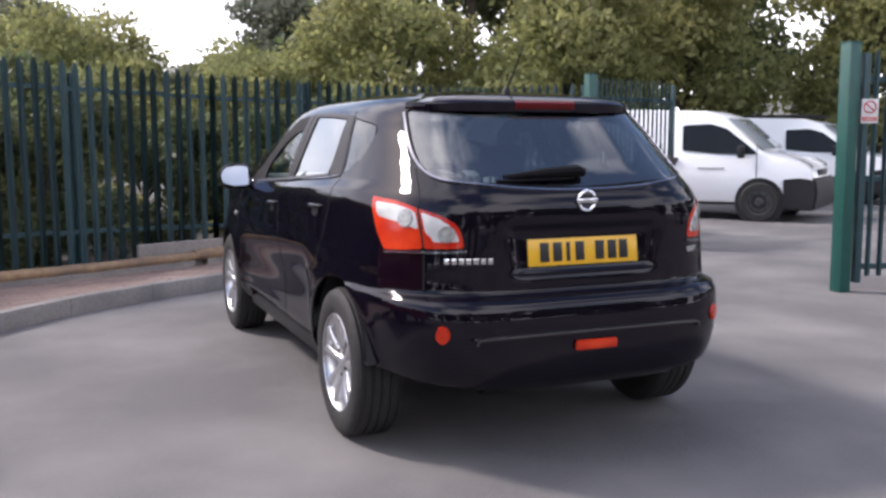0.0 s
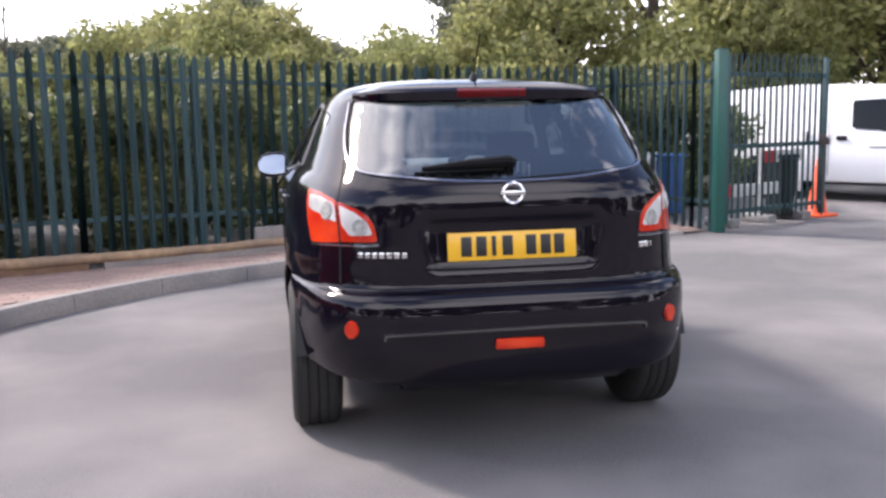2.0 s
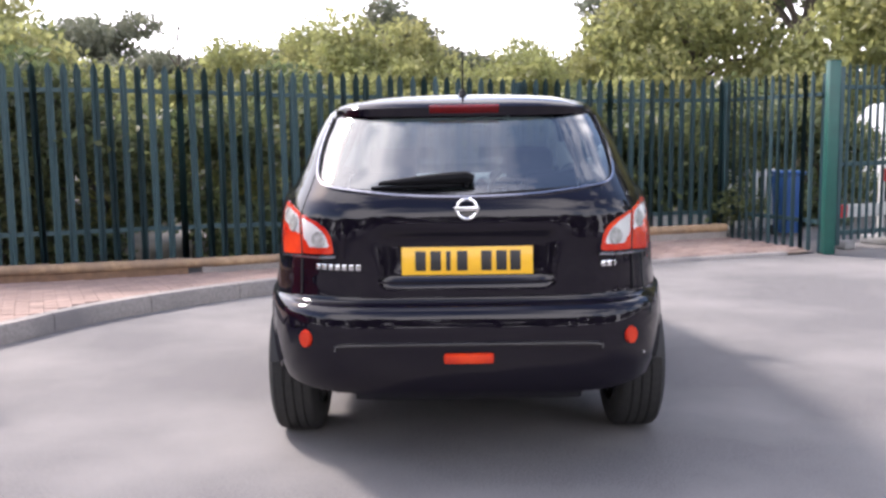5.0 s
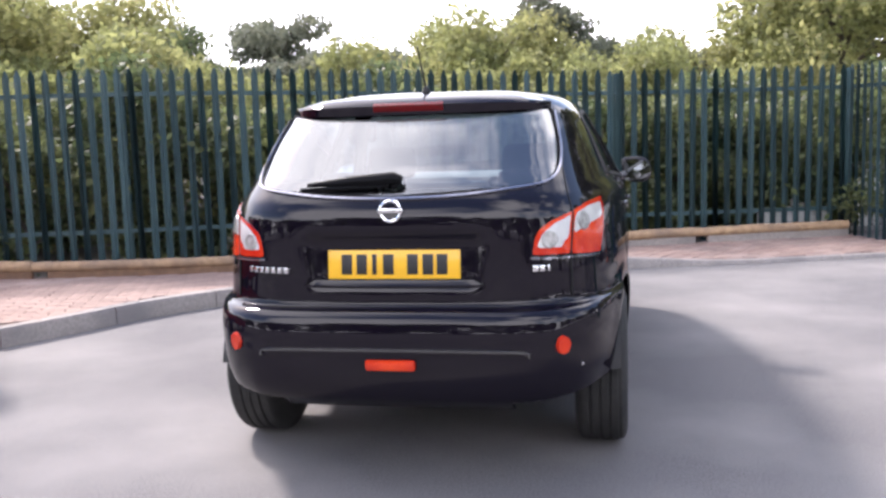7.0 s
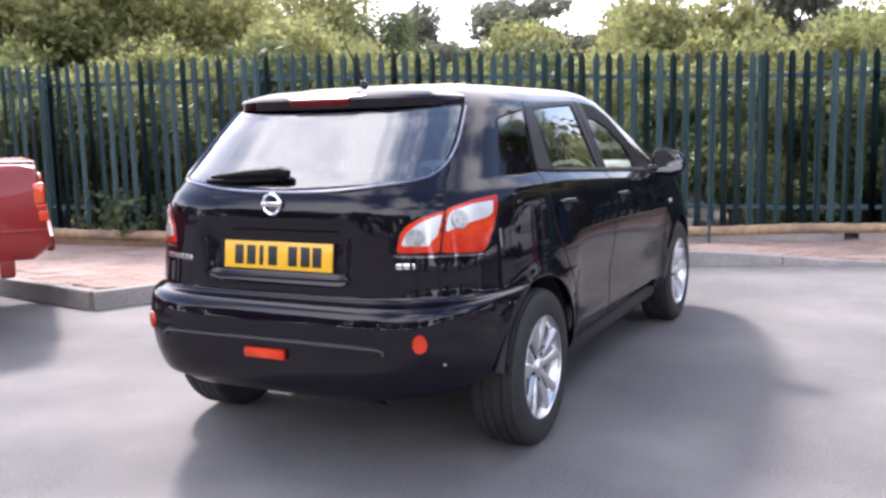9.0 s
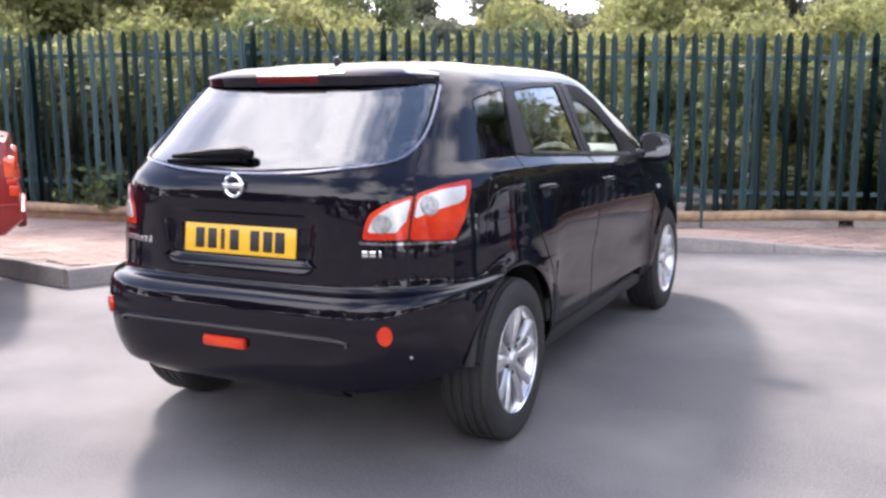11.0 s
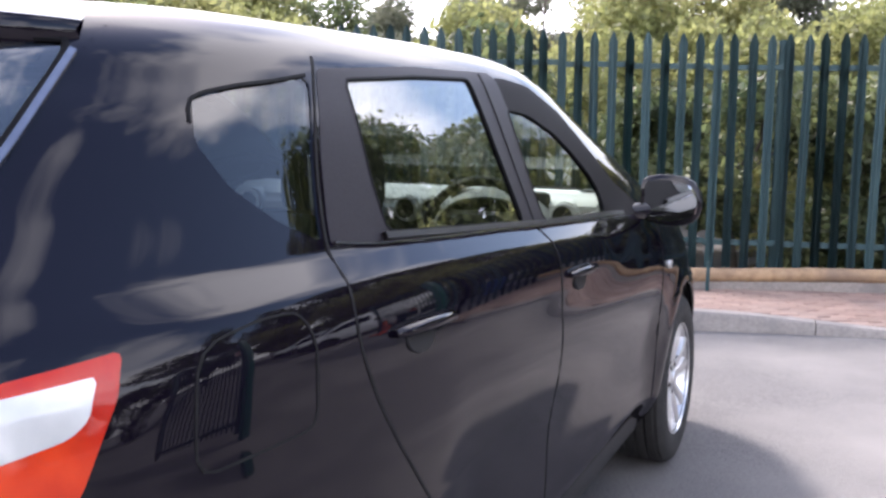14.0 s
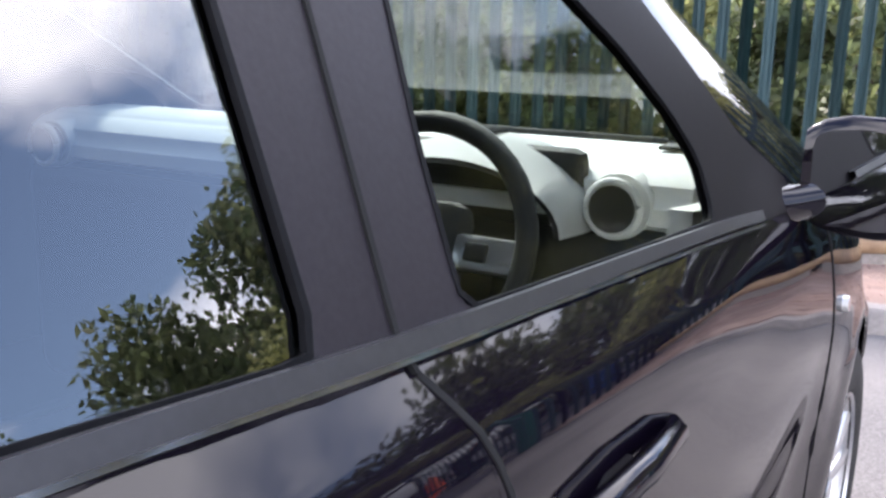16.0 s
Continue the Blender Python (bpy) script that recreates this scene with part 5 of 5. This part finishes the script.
tube(bm, [steer @ Vector((.185 * math.cos(a), .185 * math.sin(a), 0)) for a in np.linspace(0, 2 * math.pi, 40, endpoint=False)], .016, 10, True)
wheel_s = part("steering_wheel", bm, DARK_TRIM, car, "dark steering wheel with silver spokes")
bm = bmesh.new()
box(bm, (0, 0, -.02), (.17, .15, .06), .025, steer)
part("wheel_boss", bm, DARK_TRIM, wheel_s)
for sd in (1, -1):
    bm = bmesh.new()
    box(bm, (sd * .125, .005, -.008), (.10, .050, .022), .008, steer)
    box(bm, (sd * .065, -.10, -.008), (.030, .13, .018), .006, steer)
    part("wheel_spoke", bm, ALLOY, wheel_s)
    bm = bmesh.new()
    box(bm, (sd * .115, .005, .006), (.035, .026, .010), .004, steer)
    part("wheel_button", bm, DARK_TRIM, wheel_s)
bm = bmesh.new()
rod(bm, steer @ Vector((0, 0, -.03)), steer @ Vector((0, 0, -.30)), .04, .05, 14)
part("steering_column", bm, DARK_TRIM, wheel_s)


def car_seat(x, y):
    bm = bmesh.new()
    box(bm, (x, y + .27, .52), (.50, .52, .16), .05)
    seat = part("seat", bm, CLOTH, car, "dark cloth seat")
    bm = bmesh.new()
    m = Matrix.Translation((x, y, .55)) @ Matrix.Rotation(radians(-14), 4, "X").inverted()
    box(bm, (0, 0, .26), (.48, .13, .54), .05, Matrix.Translation((x, y, .52)) @ Matrix.Rotation(radians(14), 4, "X"))
    part("backrest", bm, CLOTH, seat)
    top_z = 1.075
    for s in (-.06, .06):
        bm = bmesh.new()
        rod(bm, (x + s, y - .115, top_z - .05), (x + s, y - .13, top_z + .07), .007, .007, 8)
        part("headrest_post", bm, DARK_METAL, seat)
    bm = bmesh.new()
    box(bm, (x, y - .135, top_z + .135), (.27, .10, .17), .045)
    part("headrest", bm, CLOTH, seat)


car_seat(.37, 1.80), car_seat(-.37, 1.80)
bm = bmesh.new()
box(bm, (0, 1.02, .74), (1.30, .16, .62), .06)
part("rear_bench_back", bm, CLOTH, car)
bm = bmesh.new()
box(bm, (0, 1.30, .50), (1.30, .52, .16), .06)
part("rear_bench", bm, CLOTH, car)
bm = bmesh.new()
box(bm, (0, .62, 1.02), (1.16, .56, .025), .01)
part("parcel_shelf", bm, DARK_TRIM, car, "dark parcel shelf behind the rear seats")
for x_h in (-.42, .42):
    bm = bmesh.new()
    box(bm, (x_h, .97, 1.12), (.25, .09, .14), .04)
    part("rear_headrest", bm, CLOTH, car)


# ---- vehicles and clutter beyond ----
STEEL = material("dark_steel_rim", (.07, .07, .074), .5, .4, (.05, .05, .052), 20, .5)

def simple_wheel(parent, at, side, r=.31, w=.19):
    hub = new("wheel")
    hub.parent = parent
    hub.matrix_local = Matrix.Translation(at) @ Matrix.Rotation(radians(90 if side > 0 else -90), 4, "Z")
    bm = bmesh.new()
    lathe(bm, [(.20, -w / 2), (r - .02, -w / 2), (r, -w / 2 + .02), (r, w / 2 - .02), (r - .02, w / 2), (.20, w / 2)], 40)
    part("tyre", bm, RUBBER, hub)
    bm = bmesh.new()
    lathe(bm, [(.205, w / 2 + .002), (.20, w / 2 - .005), (.19, w / 2 - .02), (.13, w / 2 - .012), (.11, w / 2 - .04), (.06, w / 2 - .02), (.05, w / 2), (.001, w / 2)], 32)
    part("rim", bm, STEEL, hub, "dark steel rim")
    for k in range(8):
        a = 2 * math.pi * k / 8
        bm = bmesh.new()
        rod(bm, (w / 2 - .035, .155 * math.cos(a), .155 * math.sin(a)), (w / 2 - .010, .155 * math.cos(a), .155 * math.sin(a)), .02, .018, 10)
        part("rim_hole", bm, INK, hub)


def side_panel(bm, outline_xz, y, thick, tuck, base):
    """A plate on a vehicle's side that leans in above base by tuck per metre."""
    lean = lambda z: max(0, z - base) * tuck  # noqa: E731
    sgn = 1 if y > 0 else -1
    a = [bm.verts.new((x, y - sgn * lean(z) - sgn * thick, z)) for x, z in outline_xz]
    b = [bm.verts.new((x, y - sgn * lean(z), z)) for x, z in outline_xz]
    bm.faces.new(a), bm.faces.new(b)
    for i in range(len(a)):
        j = (i + 1) % len(a)
        bm.faces.new((a[i], a[j], b[j], b[i]))


def van(at, turn, label, high=1.86, roof=None, group=""):
    """A small panel van, nose along +x from its front axle."""
    top = thing("van", label, "van", at, turn, group)
    k = high / 1.86
    side = [(.80, .42), (.82, .62), (.76, .86), (.60, .96), (.16, 1.08), (-.02, 1.14), (-.62, 1.72), (-.95, 1.82), (-2.2, 1.86), (-3.30, 1.80), (-3.46, 1.60), (-3.52, .95), (-3.52, .36), (-3.10, .30), (.62, .30)]
    side = [(x, z * k) for x, z in side]
    bm = bmesh.new()
    rings = []
    for y in (-.86, -.845, -.80, .80, .845, .86):
        inset = (.86 - .0) - abs(y)
        shrink = {-.86: .0, .86: .0}.get(y, 1.0)
        rows_v = []
        for x, z in side:
            lean = max(0, z - 1.0) * .16
            d = .035 if abs(y) > .855 else (.012 if abs(y) > .84 else 0.0)
            cx, cz = -1.3, .95
            rows_v.append(bm.verts.new((x + (d if x < cx else -d), y * (1 - lean / .86), z + (d if z < cz else -d))))
        rings.append(rows_v)
    n = len(side)
    for one, two in zip(rings, rings[1:]):
        for i in range(n):
            bm.faces.new((one[i], one[(i + 1) % n], two[(i + 1) % n], two[i]))
    bm.faces.new(rings[0]), bm.faces.new(rings[-1])
    body_v = part("body", bm, WHITE, top, "white painted van body")
    for sd in (1, -1):
        y = sd * .868
        bm = bmesh.new()
        side_panel(bm, rounded([(-1.26, 1.15 * k), (-1.28, 1.58 * k), (-.82, 1.60 * k), (-.56, 1.52 * k), (-.10, 1.16 * k), (-.06, 1.10 * k), (-.66, 1.10 * k)], .05), y, .012, .16, 1.0)
        part("side_window", bm, GLASS_VAN, body_v)
        for x in (-1.60, -.06):
            bm = bmesh.new()
            box(bm, (x, sd * .862, .84 * k), (.008, .012, .86 * k))
            part("door_gap", bm, GAP, body_v)
        bm = bmesh.new()
        box(bm, (-1.40, sd * .872, 1.00 * k), (.16, .03, .07), .012)
        part("door_handle", bm, PLASTIC, body_v)
        bm = bmesh.new()
        box(bm, (-1.92, sd * .872, 1.02 * k), (.06, .03, .16), .012)
        part("slide_handle", bm, PLASTIC, body_v)
        bm = bmesh.new()
        part("text_bar", box(bm, (-.78, sd * .866, .86 * k), (.42, .006, .022), .001), GREY_PLASTIC, body_v)
        bm = bmesh.new()
        side_panel(bm, circle(0, .31, .385, 30) * np.array([1, 1]), sd * .866, .02, 0, 1)
        part("wheel_arch", bm, PLASTIC, top)
        bm = bmesh.new()
        side_panel(bm, circle(-2.72, .31, .385, 30), sd * .866, .02, 0, 1)
        part("wheel_arch", bm, PLASTIC, top)
        for x in (0, -2.72):
            simple_wheel(top, (x, sd * .795, .31), sd)
        bm = bmesh.new()
        box(bm, (.60, sd * .66, .90 * k), (.26, .34, .16), .05, Matrix.Translation((.60, sd * .66, .90 * k)) @ Matrix.Rotation(radians(28), 4, "Y") @ Matrix.Translation((-.60, -sd * .66, -.90 * k)))
        part("headlamp", bm, LAMP_SILVER, top, "clear headlamp")
        bm = bmesh.new()
        box(bm, (-.28, sd * .98, 1.14 * k), (.10, .18, .20), .03)
        part("door_mirror", bm, PLASTIC, top)
    bm = bmesh.new()
    rows_v = [(.82, .20), (.87, .46), (.83, .70), (.60, .73), (.32, .70), (.39, .50), (.36, .20)]
    slab(bm, rows_v, -.878, .878, Matrix(((1, 0, 0, 0), (0, 0, 1, 0), (0, 1, 0, 0), (0, 0, 0, 1))))
    bmesh.ops.bevel(bm, geom=bm.edges[:], offset=.03, segments=2, affect="EDGES")
    part("front_bumper", bm, PLASTIC, top, "unpainted dark bumper")
    bm = bmesh.new()
    box(bm, (.775, 0, .80 * k), (.04, .80, .10), .01)
    part("grille", bm, PLASTIC, top)
    bm = bmesh.new()
    a, b = Vector((.02, 0, 1.155 * k)), Vector((-.60, 0, 1.70 * k))
    d = b - a
    box(bm, (0, 0, 0), (d.length * .92, 1.40, .012), .004, Matrix.Translation((a + b) / 2 + Vector((.012, 0, .012))) @ Matrix.Rotation(-math.atan2(d.z, d.x), 4, "Y"))
    part("windscreen", bm, GLASS_SKY, top)
    if roof:
        bm = bmesh.new()
        box(bm, (-1.9, 0, high + .02), (2.4, 1.30, .05), .02)
        part("roof_panel", bm, roof, top, "dark roof panel")
    bm = bmesh.new()
    box(bm, (-1.35, 0, .30), (4.1, 1.5, .10), .03)
    part("underbody", bm, PLASTIC, top)
    return top


GLASS_VAN = material("dark_van_glass", (.008, .009, .010), .12, 0, (.011, .012, .013), 4, .5, spec=.25)
# Opaque pale grey: the sky's reflection is put into the windscreen's colour.
GLASS_SKY = material("sky_grey_windscreen", (.34, .37, .39), .05, 0, (.27, .30, .32), 3, .5, spec=1.0)
van((9.04, 9.07, 0), -54, "white panel van with dark unpainted bumper and dark windows", 1.80)
van((13.3, 11.3, 0), -56, "white high-roofed vehicle with a dark roof panel", 1.74, PLASTIC)


def container():
    top = thing("storage_container", "pale grey steel storage container beyond the parked vans", "container", (17.7, 16.3, 0), -8)
    bm = bmesh.new()
    part("shell", box(bm, (0, 0, 1.16), (4.5, 2.3, 2.26), .03), WHITE_PLASTIC, top)
    for k in range(22):
        bm = bmesh.new()
        part("rib", box(bm, (-2.1 + .2 * k, -1.165, 1.16), (.07, .03, 2.06), .008), WHITE_PLASTIC, top)
    bm = bmesh.new()
    part("skid", box(bm, (0, 0, .03), (4.3, 2.1, .06), .01), DARK_METAL, top)


container()


def pickup(at, turn):
    """Red pickup parked with its load bed towards the yard; nose along -x."""
    top = thing("pickup", "faded red pickup truck with an orange and red tail lamp", "pickup", at, turn)
    top.scale = (1, 1, .96)
    bm = bmesh.new()
    side = [(0, .60), (-.02, .76), (-.05, 1.05), (-.07, 1.17), (-.16, 1.20), (-1.9, 1.21), (-1.95, .52), (-.55, .50), (-.12, .50)]
    rows_p = []
    for y in (0, .015, .06, 1.54, 1.585, 1.60):
        d = .03 if y in (0, 1.60) else (.010 if y in (.015, 1.585) else 0)
        rows_p.append([bm.verts.new((x + (-d if x > -.9 else 0), y, z + (d if z < .8 else -d))) for x, z in side])
    n = len(side)
    for one, two in zip(rows_p, rows_p[1:]):
        for i in range(n):
            bm.faces.new((one[i], one[(i + 1) % n], two[(i + 1) % n], two[i]))
    bm.faces.new(rows_p[0]), bm.faces.new(rows_p[-1])
    bed = part("load_bed", bm, RED, top)
    bm = bmesh.new()
    tube(bm, [(-.08, .02, 1.205), (-1.0, .02, 1.222), (-1.9, .02, 1.222)], .012, 8)
    part("bed_rail", bm, RED_DARK, bed, "dull capping rail along the top edge of the bed")
    bm = bmesh.new()
    box(bm, (-.62, -.006, .72), (1.2, .016, .018), .005)
    part("side_moulding", bm, RED, bed)
    bm = bmesh.new()
    box(bm, (-.01, .80, .60), (.06, 1.30, .12), .02)
    part("rear_bumper", bm, RED_DARK, top)
    for y in (0, 1.60):
        s = 1 if y else -1
        bm = bmesh.new()
        lamp = part("tail_lamp", box(bm, (-.058, y - s * .026, .985), (.075, .06, .15), .012), LAMP_ORANGE, top, "orange tail lamp")
        bm = bmesh.new()
        part("reverse_lens", box(bm, (-.050, y - s * .026, .885), (.070, .06, .045), .01), LAMP_RED, lamp)
        bm = bmesh.new()
        part("brake_lens", box(bm, (-.040, y - s * .026, .820), (.066, .06, .08), .01), LAMP_RED, lamp)
    bm = bmesh.new()
    box(bm, (-.30, .10, .46), (.10, .16, .16), .02)
    part("tow_bracket", bm, RED_DARK, top)
    bm = bmesh.new()
    cab = [(-1.96, .45), (-1.96, 1.20), (-2.10, 1.62), (-2.30, 1.70), (-3.30, 1.70), (-3.55, 1.62), (-4.05, 1.15), (-4.85, 1.02), (-4.95, .85), (-4.95, .45)]
    slab(bm, cab, .02, 1.58, Matrix(((1, 0, 0, 0), (0, 0, 1, 0), (0, 1, 0, 0), (0, 0, 0, 1))))
    bmesh.ops.bevel(bm, geom=bm.edges[:], offset=.04, segments=2, affect="EDGES")
    cab_ob = part("cab", bm, RED, top)
    for y in (.012, 1.588):
        bm = bmesh.new()
        slab(bm, [(-2.12, 1.22), (-2.22, 1.58), (-3.25, 1.60), (-3.80, 1.20)], -.008, .008, Matrix(((1, 0, 0, 0), (0, 0, 1, y), (0, 1, 0, 0), (0, 0, 0, 1))))
        part("cab_window", bm, GLASS_VAN, cab_ob)
    for x in (-1.10, -4.05):
        for y, s in ((.13, -1), (1.47, 1)):
            simple_wheel(top, (x, y, .34), s, .34, .2)
    bm = bmesh.new()
    box(bm, (-2.6, .8, .48), (4.4, .9, .16), .03)
    part("chassis", bm, PLASTIC, top)


RED_DARK = material("dull_red_paint", (.24, .018, .014), .5, 0, (.18, .016, .012), 6, .5)
pickup((-3.11, 1.745, 0), 50)


def wheelie_bin(at, mat, label):
    top = thing("bin", label, "bin", at, 12)
    top.scale = (.66, .66, 1.0)
    bm = bmesh.new()
    low = [bm.verts.new((x * .19, y * .19, .03)) for x, y in ((-1, -1), (1, -1), (1, 1), (-1, 1))]
    up = [bm.verts.new((x * .23, y * .23, .78)) for x, y in ((-1, -1), (1, -1), (1, 1), (-1, 1))]
    bm.faces.new(low[::-1]), bm.faces.new(up)
    for i in range(4):
        bm.faces.new((low[i], low[(i + 1) % 4], up[(i + 1) % 4], up[i]))
    bmesh.ops.bevel(bm, geom=bm.edges[:], offset=.025, segments=2, affect="EDGES")
    part("tub", bm, mat, top)
    bm = bmesh.new()
    part("lid", box(bm, (0, 0, .81), (.50, .52, .05), .02), mat, top)
    for s in (-1, 1):
        bm = bmesh.new()
        rod(bm, (s * .16, .20, .06), (s * .21, .20, .06), .06, .06, 16)
        part("bin_wheel", bm, RUBBER, top)
    bm = bmesh.new()
    rod(bm, (-.2, .27, .80), (.2, .27, .80), .014, .014, 10)
    part("handle_bar", bm, mat, top)


wheelie_bin((4.36, 8.75, 0), BLUE, "blue plastic bin standing behind the green fence")
wheelie_bin((5.48, 7.84, 0), INK, "black plastic bin standing by the gate leaf")


def crate_stack(at, turn):
    """White slatted pallets standing on edge."""
    top = thing("pallet", "white slatted pallet leaning behind the fence", "pallet", at, turn)
    for k in range(6):
        bm = bmesh.new()
        part("slat", box(bm, (-.30 + .12 * k, 0, .45), (.07, .02, .80), .004), WHITE_PLASTIC, top)
    for z in (.12, .45, .78):
        bm = bmesh.new()
        part("batten", box(bm, (0, .035, z), (.72, .05, .07), .004), GREY_PLASTIC, top)
    bm = bmesh.new()
    part("foot", box(bm, (0, .03, .03), (.74, .09, .06), .004), GREY_PLASTIC, top)


crate_stack((3.98, 9.05, 0), 10)


def barrier(at, turn):
    top = thing("traffic_barrier", "red and white plastic traffic barrier on grey rubber feet", "barrier", at, turn)
    for x in (.12, .82, 1.52):
        bm = bmesh.new()
        part("foot", box(bm, (x, 0, .05), (.16, .44, .10), .02), GREY_PLASTIC, top)
        bm = bmesh.new()
        part("upright", box(bm, (x, 0, .50), (.06, .05, .84), .008), WHITE_PLASTIC, top)
    for z, first, reds in ((.42, 0, (0,)), (.82, 3, (3,))):
        for k in range(first, 6):
            bm = bmesh.new()
            part("board_panel", box(bm, (.12 + .28 * k, -.02, z), (.275, .03, .15), .004), SIGN_RED if k in reds else WHITE_PLASTIC, top)


barrier((4.30, 7.25, 0), 24)

paving()
log_edging()


def fence_foot(name, label, category, x0, x1, off, z0, z1, thick, mat):
    """A low slab standing along the foot of the fence, off in front of it."""
    pts = [p for p in along(FENCE_LINE, .05)[0] if x0 <= p[0] <= x1]
    bm, rows_f = bmesh.new(), []
    for i, p in enumerate(pts):
        d = np.array(pts[min(i + 1, len(pts) - 1)]) - np.array(pts[max(i - 1, 0)])
        n = np.array([d[1], -d[0]]) / np.hypot(*d)
        sect = ((off - thick / 2, z0), (off + thick / 2, z0), (off + thick / 2, z1 - .008), (off + thick / 2 - .008, z1), (off - thick / 2, z1))
        rows_f.append([bm.verts.new((p[0] + n[0] * o, p[1] + n[1] * o, z)) for o, z in sect])
    for one, two in zip(rows_f, rows_f[1:]):
        for k in range(5):
            bm.faces.new((one[k], one[(k + 1) % 5], two[(k + 1) % 5], two[k]))
    bm.faces.new(rows_f[0]), bm.faces.new(rows_f[-1])
    return tagged(part(name, bm, mat, None, smooth=False), label, category)


fence_foot("concrete_plinth", "low grey concrete plinth between timber rail and fence", "plinth", -1.25, .16, .062, -.12, .238, .05, KERB)
# White board added where sunlit ground shows bright between the pales.
fence_foot("sunlit_strip_board", "white board standing on edge in place of sunlit ground behind the fence", "board", 2.40, 3.36, -.13, -.02, .36, .03, WHITE_PLASTIC)
bm = bmesh.new()
rod(bm, (.36, 7.26, -.05), (.36, 7.27, .235), .016, .014, 8)
tagged(part("stake", bm, GREEN), "short dark green metal stake before the timber rail", "stake")
